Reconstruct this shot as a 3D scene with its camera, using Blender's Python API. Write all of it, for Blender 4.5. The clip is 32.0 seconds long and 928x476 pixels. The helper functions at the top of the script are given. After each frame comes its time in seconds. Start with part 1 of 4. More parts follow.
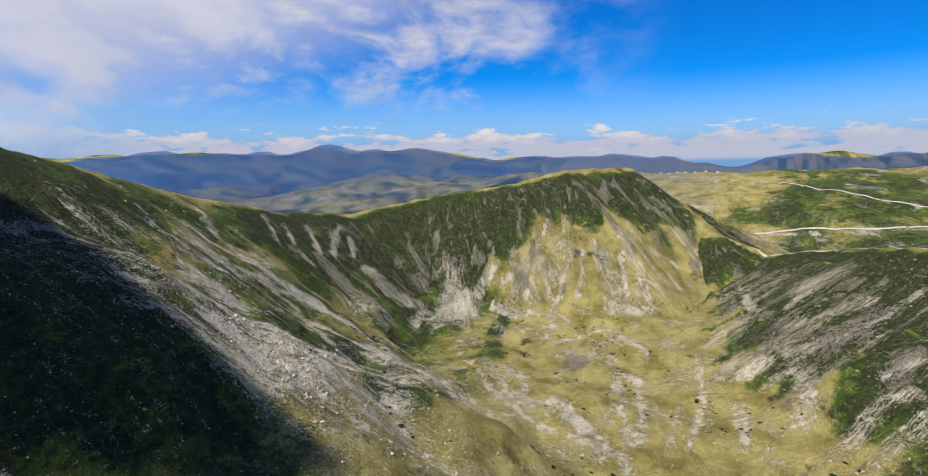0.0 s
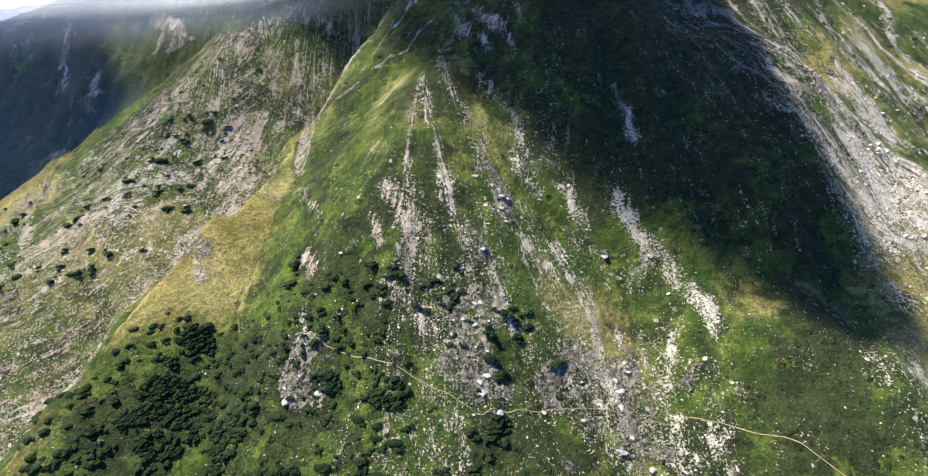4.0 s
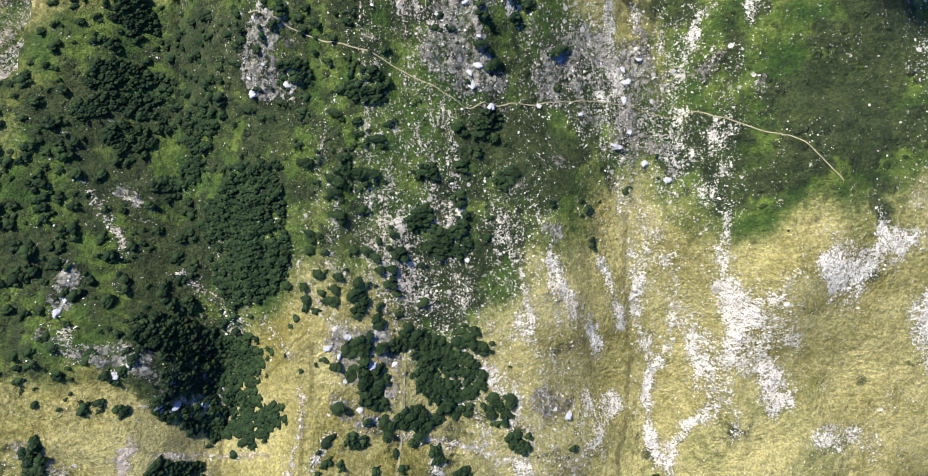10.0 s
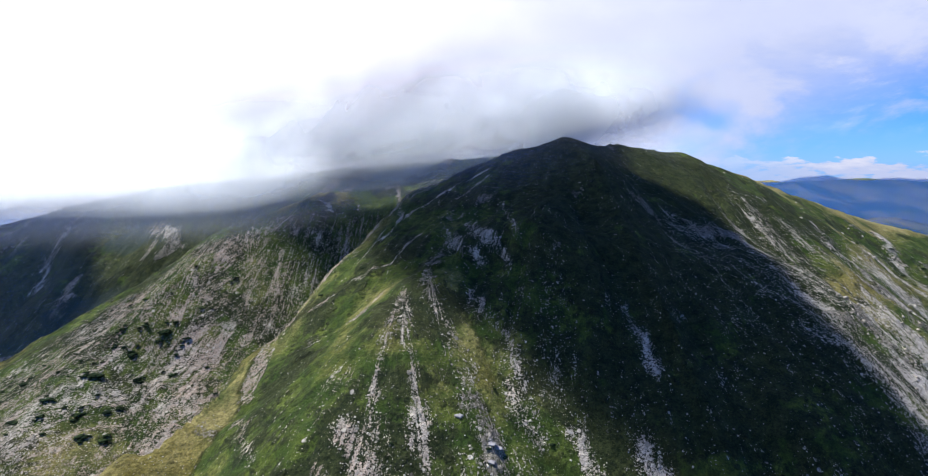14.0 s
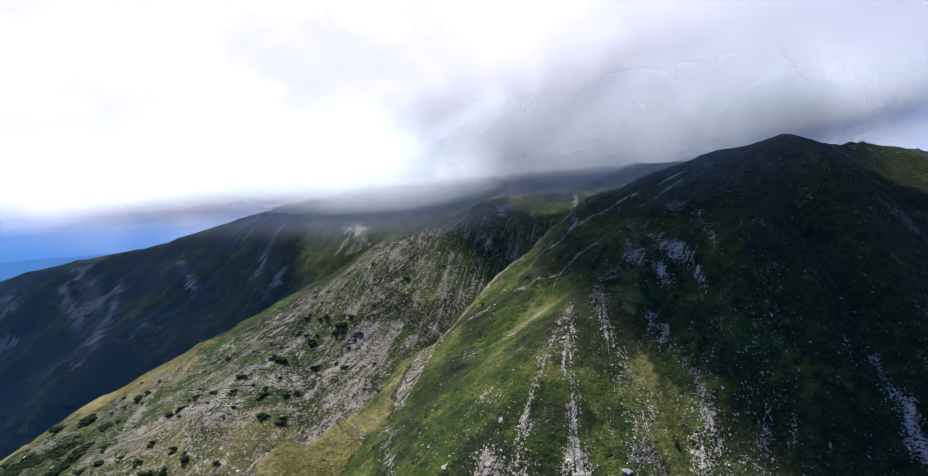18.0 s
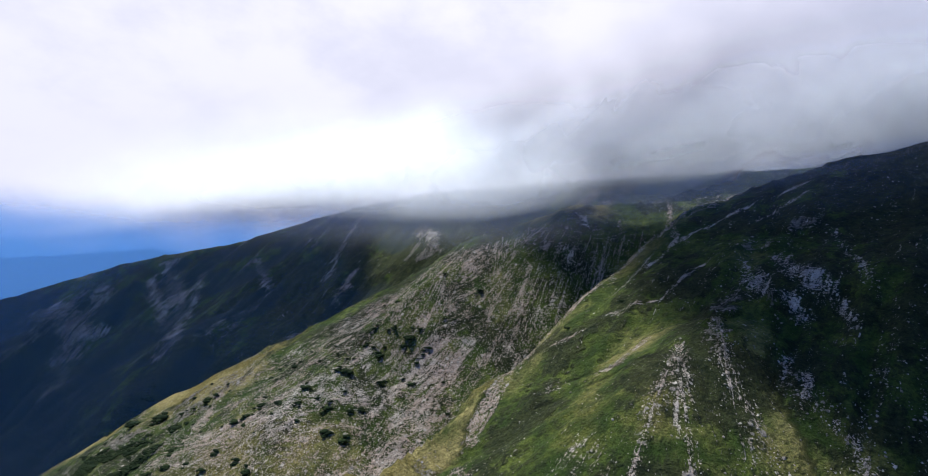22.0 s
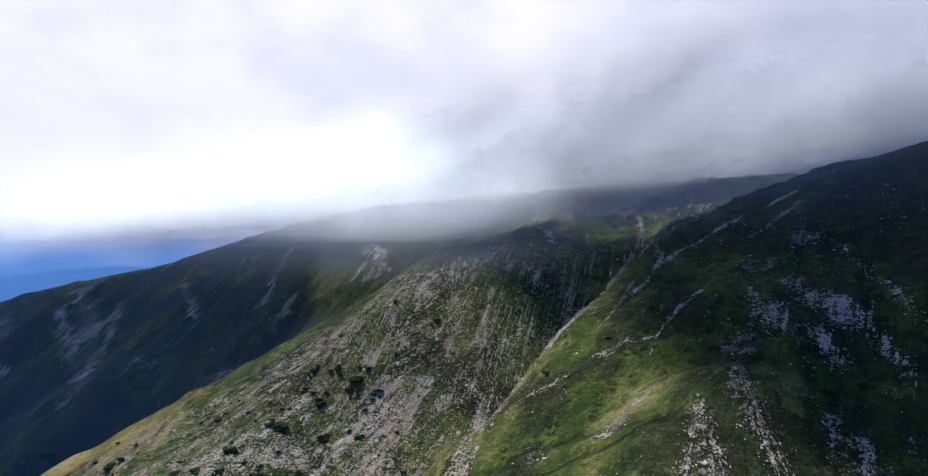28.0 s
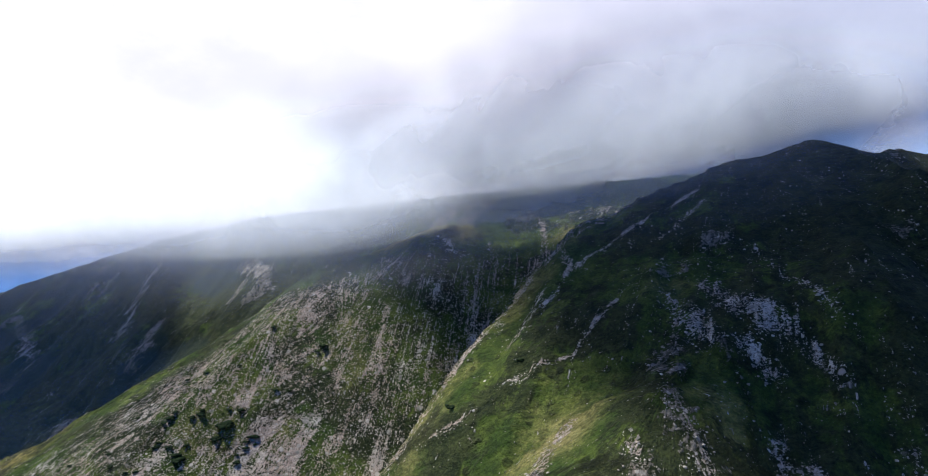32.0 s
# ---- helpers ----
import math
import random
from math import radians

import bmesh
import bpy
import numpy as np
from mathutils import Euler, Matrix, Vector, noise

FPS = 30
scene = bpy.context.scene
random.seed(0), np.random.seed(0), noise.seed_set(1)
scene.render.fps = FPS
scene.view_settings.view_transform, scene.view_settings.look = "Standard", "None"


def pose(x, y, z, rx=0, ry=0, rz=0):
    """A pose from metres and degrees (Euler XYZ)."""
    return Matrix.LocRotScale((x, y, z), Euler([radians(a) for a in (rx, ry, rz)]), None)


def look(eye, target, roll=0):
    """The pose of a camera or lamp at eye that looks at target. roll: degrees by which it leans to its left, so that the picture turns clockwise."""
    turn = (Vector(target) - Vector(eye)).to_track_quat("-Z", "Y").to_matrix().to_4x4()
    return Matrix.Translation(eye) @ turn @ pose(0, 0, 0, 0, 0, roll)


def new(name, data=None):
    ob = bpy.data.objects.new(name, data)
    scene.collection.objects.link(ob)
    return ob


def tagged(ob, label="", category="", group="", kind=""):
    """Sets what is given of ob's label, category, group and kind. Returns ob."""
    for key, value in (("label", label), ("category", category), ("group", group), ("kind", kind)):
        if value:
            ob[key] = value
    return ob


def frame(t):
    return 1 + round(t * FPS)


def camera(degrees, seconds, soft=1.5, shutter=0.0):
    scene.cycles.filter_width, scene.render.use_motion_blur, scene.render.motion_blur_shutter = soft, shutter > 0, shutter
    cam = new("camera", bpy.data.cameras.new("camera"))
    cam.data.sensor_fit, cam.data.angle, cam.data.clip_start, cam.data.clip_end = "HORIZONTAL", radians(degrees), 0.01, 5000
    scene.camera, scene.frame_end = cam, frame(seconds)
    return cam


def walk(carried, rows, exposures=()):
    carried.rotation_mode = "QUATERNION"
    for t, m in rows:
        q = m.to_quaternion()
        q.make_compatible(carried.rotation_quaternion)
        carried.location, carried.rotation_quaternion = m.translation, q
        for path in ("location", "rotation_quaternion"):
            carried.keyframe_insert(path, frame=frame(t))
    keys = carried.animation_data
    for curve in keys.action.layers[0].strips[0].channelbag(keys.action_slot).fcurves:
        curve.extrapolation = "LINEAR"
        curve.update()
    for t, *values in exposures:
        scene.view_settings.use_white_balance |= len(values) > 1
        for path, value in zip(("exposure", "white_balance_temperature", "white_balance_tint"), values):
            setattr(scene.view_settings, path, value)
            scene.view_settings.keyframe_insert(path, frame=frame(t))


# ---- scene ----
cam = camera(82.3, 32.0, soft=0.5)
PATH = [
    (0, (-3.550, -20.100, 410.500), (-1.801, -19.164, 410.246), -0.60),
    (0.5, (-3.530, -20.070, 410.470), (-1.798, -19.101, 410.220), -0.60),
    (1, (-3.510, -20.040, 410.440), (-1.987, -18.767, 410.195), -0.30),
    (1.5, (-3.490, -20.010, 410.410), (-2.172, -18.525, 410.168), 0.10),
    (2, (-3.470, -19.980, 410.380), (-2.490, -18.254, 410.132), 0.90),
    (2.5, (-3.450, -19.950, 410.350), (-2.927, -18.037, 410.090), 1.70),
    (4.5, (-2.600, -14.600, 408.800), (-2.633, -12.981, 407.626), -0.73),
    (5, (-2.420, -13.120, 408.320), (-2.443, -11.651, 406.963), -0.55),
    (5.5, (-2.240, -11.640, 407.840), (-2.257, -10.390, 406.279), -0.32),
    (6, (-2.060, -10.160, 407.360), (-2.066, -9.328, 405.541), 0.14),
    (6.5, (-1.880, -8.680, 406.880), (-1.878, -8.098, 404.967), 0.78),
    (7, (-1.700, -7.200, 406.400), (-1.694, -6.665, 404.473), 1.27),
    (7.5, (-1.540, -5.720, 406.040), (-1.532, -5.193, 404.111), 1.43),
    (8, (-1.380, -4.240, 405.680), (-1.371, -3.714, 403.750), 1.62),
    (8.5, (-1.220, -2.760, 405.320), (-1.212, -2.235, 403.390), 1.62),
    (9, (-1.060, -1.280, 404.960), (-1.052, -0.755, 403.030), 1.66),
    (9.5, (-0.900, 0.200, 404.600), (-0.893, 0.729, 402.671), 1.71),
    (10, (-0.830, 1.800, 404.390), (-0.830, 2.682, 402.595), 0.48),
    (10.5, (-0.760, 3.400, 404.180), (-0.765, 4.856, 402.809), -0.14),
    (11, (-0.690, 5.000, 403.970), (-0.702, 6.804, 403.107), 0.43),
    (11.5, (-0.620, 6.600, 403.760), (-0.641, 8.567, 403.397), 0.84),
    (12, (-0.547, 8.221, 403.549), (-0.573, 10.217, 403.419), 1.50),
    (12.5, (-0.162, 9.844, 403.674), (-0.187, 11.837, 403.509), 1.50),
    (13, (0.293, 11.653, 403.716), (0.268, 13.645, 403.538), 1.50),
    (13.5, (0.756, 13.780, 403.674), (0.729, 15.772, 403.497), 1.50),
    (14, (1.320, 16.082, 403.417), (1.292, 18.074, 403.245), 1.40),
    (14.5, (1.930, 18.359, 403.084), (1.899, 20.352, 402.916), 1.40),
    (16.5, (3.081, 27.527, 402.191), (2.987, 29.519, 402.042), 1.20),
    (17, (1.863, 30.763, 401.696), (1.551, 32.733, 401.545), 1.70),
    (17.5, (1.786, 34.278, 401.133), (1.176, 36.176, 400.974), 2.50),
    (18, (2.052, 36.758, 401.322), (1.362, 38.628, 401.159), 2.70),
    (18.5, (0.406, 37.922, 401.791), (-0.513, 39.689, 401.610), 3.50),
    (19, (-1.138, 39.645, 402.129), (-2.076, 41.402, 401.946), 3.60),
    (19.5, (-2.499, 41.741, 402.113), (-3.437, 43.498, 401.933), 3.80),
    (20, (-3.801, 44.026, 402.045), (-4.737, 45.785, 401.867), 3.90),
    (20.5, (-5.179, 46.096, 402.037), (-6.115, 47.855, 401.862), 4.00),
    (21, (-6.589, 48.349, 402.087), (-7.516, 50.113, 401.914), 3.90),
    (21.5, (-8.037, 50.624, 402.446), (-8.961, 52.389, 402.276), 4.00),
    (22, (-9.456, 52.831, 402.660), (-10.381, 54.597, 402.494), 3.90),
    (22.5, (-10.601, 54.478, 402.808), (-11.525, 56.244, 402.648), 3.90),
    (23, (-12.041, 56.061, 402.767), (-12.962, 57.830, 402.617), 4.00),
    (23.5, (-13.275, 57.807, 402.566), (-14.193, 59.579, 402.428), 4.10),
    (24, (-14.664, 59.586, 402.584), (-15.579, 61.360, 402.454), 4.10),
    (24.5, (-16.114, 61.305, 402.784), (-17.024, 63.082, 402.659), 4.10),
    (26.5, (-21.629, 70.060, 404.081), (-22.523, 71.845, 403.960), 3.70),
    (27, (-23.161, 72.323, 404.776), (-24.049, 74.110, 404.650), 3.50),
    (27.5, (-23.870, 75.572, 405.269), (-24.657, 77.406, 405.144), 3.00),
    (28, (-24.661, 78.490, 405.488), (-25.415, 80.338, 405.364), 2.70),
    (28.5, (-26.004, 82.004, 405.228), (-26.519, 83.933, 405.116), 1.90),
    (29, (-26.714, 84.637, 405.051), (-27.216, 86.570, 404.943), 1.80),
    (29.5, (-27.070, 87.422, 404.870), (-27.477, 89.378, 404.772), 1.40),
    (30, (-27.281, 90.017, 404.822), (-27.687, 91.973, 404.729), 1.30),
    (30.5, (-27.936, 92.399, 404.858), (-28.337, 94.356, 404.768), 1.10),
    (31, (-28.469, 94.792, 404.722), (-28.868, 96.750, 404.640), 1.20),
    (31.5, (-28.931, 97.453, 404.565), (-29.331, 99.411, 404.488), 1.20),
    (32, (-29.583, 99.876, 404.588), (-29.980, 101.835, 404.513), 1.30),
]
walk(cam, [(t, look(eye, target, roll)) for t, eye, target, roll in PATH],
     [(0.0, 0.45, 6750, 11), (1.0, 0.72, 6950, 12), (2.0, 0.95, 6950, 14), (2.5, 1.0, 6900, 14), (4.5, 1.5, 6500, 10), (5.2, 1.55, 6450, 9), (6.0, 1.42, 6200, 10),
      (9.8, 1.4, 6050, 10), (10.4, 1.5, 6000, 18), (11.0, 1.65, 5600, 30), (11.3, 1.4, 5700, 26), (11.8, 0.95, 5950, 16), (12.3, 0.8, 6000, 14), (13.0, 0.75, 6000, 14),
      (17.0, 0.55, 6000, 14), (19.0, 0.38, 5950, 15), (22.0, 0.28, 5950, 15), (28.0, 0.3, 5950, 15), (30.0, 0.4, 5950, 15), (32.0, 0.5, 6000, 15)])


# ---------------------------------------------------------------- light
SUN_AZ, SUN_EL = -78.0, 58.0          # degrees from +y towards +x, and above the horizon
sun_way = Vector((math.sin(radians(SUN_AZ)) * math.cos(radians(SUN_EL)),
                  math.cos(radians(SUN_AZ)) * math.cos(radians(SUN_EL)), math.sin(radians(SUN_EL))))
sun = new("sun", bpy.data.lights.new("sun", "SUN"))
sun.data.energy, sun.data.angle, sun.data.color = 5.0, radians(0.6), (1.0, 0.93, 0.81)
sun.matrix_world = look(sun_way * 100, (0, 0, 0))

world = bpy.data.worlds.new("sky")
scene.world = world
world.use_nodes = True
wn, wl = world.node_tree.nodes, world.node_tree.links
sky = wn.new("ShaderNodeTexSky")
sky.sky_type, sky.sun_disc = "NISHITA", False
sky.sun_elevation, sky.sun_rotation = radians(SUN_EL), radians(SUN_AZ)
sky.altitude, sky.air_density, sky.dust_density, sky.ozone_density = 2000, 1.0, 0.3, 3.0


class Val:
    """A socket of a node tree, with arithmetic."""

    def __init__(self, tree, socket):
        self.tree, self.socket = tree, socket

    def math(self, kind, *others, clamp=False):
        node = self.tree.nodes.new("ShaderNodeMath")
        node.operation, node.use_clamp = kind, clamp
        for n, v in enumerate((self, *others)):
            if isinstance(v, Val):
                self.tree.links.new(v.socket, node.inputs[n])
            else:
                node.inputs[n].default_value = v
        return Val(self.tree, node.outputs[0])

    def __add__(self, o):
        return self.math("ADD", o)

    def __sub__(self, o):
        return self.math("SUBTRACT", o)

    def __mul__(self, o):
        return self.math("MULTIPLY", o)

    def ramp(self, a, b):
        """0 at a, 1 at b, smooth between; a may be the larger one."""
        node = self.tree.nodes.new("ShaderNodeMapRange")
        node.interpolation_type = "SMOOTHSTEP"
        self.tree.links.new(self.socket, node.inputs[0])
        for n, v in enumerate((a, b, 0.0, 1.0) if a < b else (b, a, 1.0, 0.0)):
            node.inputs[n + 1].default_value = v
        return Val(self.tree, node.outputs[0])


def combine(tree, *xyz):
    node = tree.nodes.new("ShaderNodeCombineXYZ")
    for n, v in enumerate(xyz):
        if isinstance(v, Val):
            tree.links.new(v.socket, node.inputs[n])
        else:
            node.inputs[n].default_value = v
    return Val(tree, node.outputs[0])


def split(tree, socket):
    node = tree.nodes.new("ShaderNodeSeparateXYZ")
    tree.links.new(socket, node.inputs[0])
    return [Val(tree, o) for o in node.outputs]


def noise_at(tree, vector, scale, detail=4.0, rough=0.55, warp=0.0):
    node = tree.nodes.new("ShaderNodeTexNoise")
    tree.links.new(vector.socket, node.inputs["Vector"])
    node.inputs["Scale"].default_value, node.inputs["Detail"].default_value = scale, detail
    node.inputs["Roughness"].default_value, node.inputs["Distortion"].default_value = rough, warp
    return Val(tree, node.outputs[0])


def blend(tree, factor, a, b):
    """A colour between a (factor 0) and b (factor 1)."""
    node = tree.nodes.new("ShaderNodeMix")
    node.data_type = "RGBA"
    for socket, v in ((node.inputs[0], factor), (node.inputs[6], a), (node.inputs[7], b)):
        if isinstance(v, Val):
            tree.links.new(v.socket, socket)
        else:
            socket.default_value = (*v, 1) if isinstance(v, tuple) else v
    return Val(tree, node.outputs[2])


# Blue sky with a great cloud bank over the mountain, and a line of small cumulus clouds far off.
wt = world.node_tree
coords = wn.new("ShaderNodeTexCoord")
vx, vy, vz = split(wt, coords.outputs["Generated"])
wl.new(combine(wt, vx, vy, vz.math("MAXIMUM", 0.06)).socket, sky.inputs["Vector"])
az = vx.math("ARCTAN2", vy) * 57.3
el = vz.math("ARCSINE") * 57.3
hsv = wn.new("ShaderNodeHueSaturation")
hsv.inputs["Hue"].default_value, hsv.inputs["Saturation"].default_value, hsv.inputs["Value"].default_value = 0.515, 1.6, 1.3
wl.new(sky.outputs[0], hsv.inputs["Color"])
blue = Val(wt, hsv.outputs[0])
hazy = blend(wt, el.ramp(9, 0), blue, (1.5, 3.0, 5.6))
grid = combine(wt, az * 0.035, el * 0.06, 0.0)
puffs = noise_at(wt, grid, 3.0, 7.0, 0.58, 0.3)
fine = noise_at(wt, combine(wt, az * 0.085, el * 0.26, 3.0), 3.0, 8.0, 0.58, 0.15)
# the bank over the summit: it ends along a slanting edge to the right
reach = (az - el * 2.1 - 16) + (puffs - 0.5) * 75
bank = reach.ramp(12, -18) * (el + (puffs - 0.5) * 8).ramp(-8, -3) * az.ramp(-150, -100) * el.ramp(42, 25)
wisp = (puffs + el.ramp(6, 16) * 0.06).ramp(0.44, 0.74) * az.ramp(20, 35) * az.ramp(84, 62) * el.ramp(4.5, 8) * 0.85
small = (fine + el.ramp(5.5, 1.5) * 0.30).ramp(0.63, 0.72) * el.ramp(0.6, 1.1) * el.ramp(5.6, 4.0) * az.ramp(20, 35) * az.ramp(190, 150)
shade = noise_at(wt, combine(wt, az * 0.035, el * 0.055, 7.0), 2.2, 6.0, 0.55)
glow = az.ramp(30, -20) * 0.8 + el.ramp(0, 22) * 0.2
cloud_white = blend(wt, glow, (4.2, 4.6, 6.0), (9.5, 9.2, 9.6))
cloud_tone = blend(wt, shade.ramp(0.38, 0.70) * 0.28, cloud_white, (3.6, 3.9, 5.0))
far_white = blend(wt, (fine + el.ramp(1, 5) * 0.3).ramp(0.6, 1.0), (3.9, 4.3, 5.6), (6.4, 6.2, 6.3))
small = small.math("MAXIMUM", wisp)
with_small = blend(wt, small, hazy, far_white)
with_bank = blend(wt, bank, with_small, cloud_tone)
wl.new(with_bank.socket, wn["Background"].inputs[0])
wn["Background"].inputs[1].default_value = 0.088
scene.cycles.transparent_max_bounces = 40


# ---------------------------------------------------------------- noise and relief
def lattice(ix, iy, seed):
    h = (ix.astype(np.int64) * 374761393 + iy.astype(np.int64) * 668265263 + seed * 974711) & 0x7FFFFFFF
    h = ((h ^ (h >> 13)) * 1274126177) & 0x7FFFFFFF
    return ((h ^ (h >> 16)) & 0xFFFF) / 65535.0


def vnoise(x, y, seed=0):
    """Smooth value noise in 0..1."""
    x, y = np.broadcast_arrays(np.asarray(x, float), np.asarray(y, float))
    ix, iy = np.floor(x), np.floor(y)
    fx, fy = x - ix, y - iy
    fx, fy = fx * fx * (3 - 2 * fx), fy * fy * (3 - 2 * fy)
    a, b = lattice(ix, iy, seed), lattice(ix + 1, iy, seed)
    c, d = lattice(ix, iy + 1, seed), lattice(ix + 1, iy + 1, seed)
    return (a + (b - a) * fx) * (1 - fy) + (c + (d - c) * fx) * fy


def fbm(x, y, seed=0, octaves=4):
    total, amp, norm = 0, 1.0, 0.0
    for k in range(octaves):
        total = total + amp * vnoise(x * 2**k + 17.3 * k, y * 2**k - 9.1 * k, seed + k)
        norm, amp = norm + amp, amp * 0.5
    return total / norm


def step(a, b, x):
    t = np.clip((x - a) / (b - a), 0, 1)
    return t * t * (3 - 2 * t)


# Ridges: name, crest points, steepness of the side to the left and to the right of the way along it; how far down the left
# side breaks off (0: nowhere), and its steepness below that.
SPUR_CREST = [(50, 300, 434), (24, 258, 409), (4, 216, 388), (-13, 192, 378), (-20, 178, 371)]
NOSE_CREST = [(-20, 178, 371), (-26, 160, 355), (-30, 130, 332), (-34, 90, 304), (-38, 40, 276), (-42, -20, 256), (-46, -90, 238)]
SHOULDER_CREST = [(50, 300, 434), (11, 296, 414), (-28, 276, 390), (-52, 240, 366), (-70, 201, 348), (-93, 158, 328), (-116, 94, 302), (-136, 10, 275), (-150, -80, 245)]
RIB_HEAD_CREST = [(50, 300, 434), (-20, 318, 420), (-84, 318, 402), (-131, 301, 381)]
RIB_CREST = [(-131, 301, 381), (-168, 278, 353), (-214, 252, 321), (-259, 226, 291), (-337, 179, 230)]
LEFT_RANGE_CREST = [(50, 300, 434), (60, 380, 432), (-100, 440, 420), (-250, 450, 402), (-324, 442, 385), (-472, 435, 337), (-600, 390, 302), (-716, 334, 255), (-880, 250, 190)]
HEADWALL_CREST = [(50, 300, 434), (115, 315, 428), (200, 378, 412), (300, 440, 392), (430, 452, 364), (545, 447, 353), (640, 400, 368), (716, 290, 388), (787, 232, 408), (880, 153, 411), (900, 80, 360), (800, 20, 320), (790, -50, 297)]
RIGHT_SPUR_CREST = [(790, -50, 297), (600, -140, 336), (500, -200, 348), (350, -330, 370), (200, -520, 380)]
RIDGES = [
    ("spur", SPUR_CREST, 0.72, 0.85, 0, 0),
    ("rib", RIB_CREST, 0.26, 0.62, 70, 0.65),
    ("left_range", LEFT_RANGE_CREST, 0.75, 0.6, 0, 0),
    ("headwall", HEADWALL_CREST, 0.5, 0.75, 0, 0),
    ("right_spur", RIGHT_SPUR_CREST, 0.4, 0.62, 0, 0),
    ("shoulder", SHOULDER_CREST, 0.35, 1.0, 50, 0.8),
    ("rib_head", RIB_HEAD_CREST, 0.46, 0.62, 90, 0.8),
    ("nose", NOSE_CREST, 0.42, 0.6, 0, 0),
]


def segments():
    """All pieces of all crests: two ends, the way run so far, the steepness of both sides, where the left one breaks off and how steep it is below, the ridge's number."""
    for n, (name, points, sl, sr, reach, steeper) in enumerate(RIDGES):
        run = 0.0
        for a, b in zip(points, points[1:]):
            yield a, b, run, sl, sr, reach, steeper, n
            run += math.hypot(b[0] - a[0], b[1] - a[1])


def flank(a, b, run, sl, sr, reach, steeper, x, y, wob):
    """Height of the ground that falls away from one piece of crest, the way along it and the way down from it."""
    (ax, ay, az), (bx, by, bz) = a, b
    ux, uy = bx - ax, by - ay
    length = math.hypot(ux, uy)
    run_on = ((x - ax) * ux + (y - ay) * uy) / length**2
    t = np.clip(run_on, 0, 1)
    dx, dy = x - (ax + t * ux), y - (ay + t * uy)
    d = np.sqrt(dx * dx + dy * dy)
    over = (ux * dy - uy * dx) / (length * (d + 4.0))
    slope = sr + (sl - sr) * step(-0.5, 0.5, over)
    fall = slope * (np.sqrt(d * d + 49) - 7)
    if reach:                         # a gentle side that breaks off into a steeper one
        fall = fall + step(-0.5, 0.5, over) * (steeper - sl) * (np.sqrt(np.clip(d - reach, 0, None) ** 2 + 100) - 10)
    fall = fall + np.clip(max((az - bz) / length, 0.75 if sl < 0.5 else 0) - slope, 0, None) * np.clip(run_on - 1, 0, None) * length
    if sl < 0.5:
        fall = fall + np.clip(0.75 - slope, 0, None) * np.clip(-run_on, 0, None) * length
    h = az + t * (bz - az) - fall * (1 + 0.30 * wob)
    return h, run + t * length + 45 * np.arctan2(dx, -dy), d


def valley(x, y):
    """Height of the valley floors."""
    z = 205 + 0.06 * np.clip(x, -400, 700) * step(0, 200, x) - 0.12 * np.clip(-x - 150, 0, 600) + 0.02 * np.clip(y, -300, 600)
    return z - 0.05 * np.clip(-y - 50, 0, 800)


def outwards(x, y):
    """Distance from the middle of the mountain; its long left range counts as near."""
    return np.hypot(x - 250, y - 150) - 380 * step(-250, -520, x) * step(-1150, -950, x) * step(0, 150, y) * step(800, 600, y)


def west_of_nose(x, y):
    """1 on the smooth grassy side of the spur, west of its blunt edge."""
    edge = np.interp(y, [-90, 40, 130, 178, 192, 216, 258, 300], [-46, -38, -30, -20, -13, 4, 24, 50])
    return step(2, 18, edge - x) * step(40, 90, y)


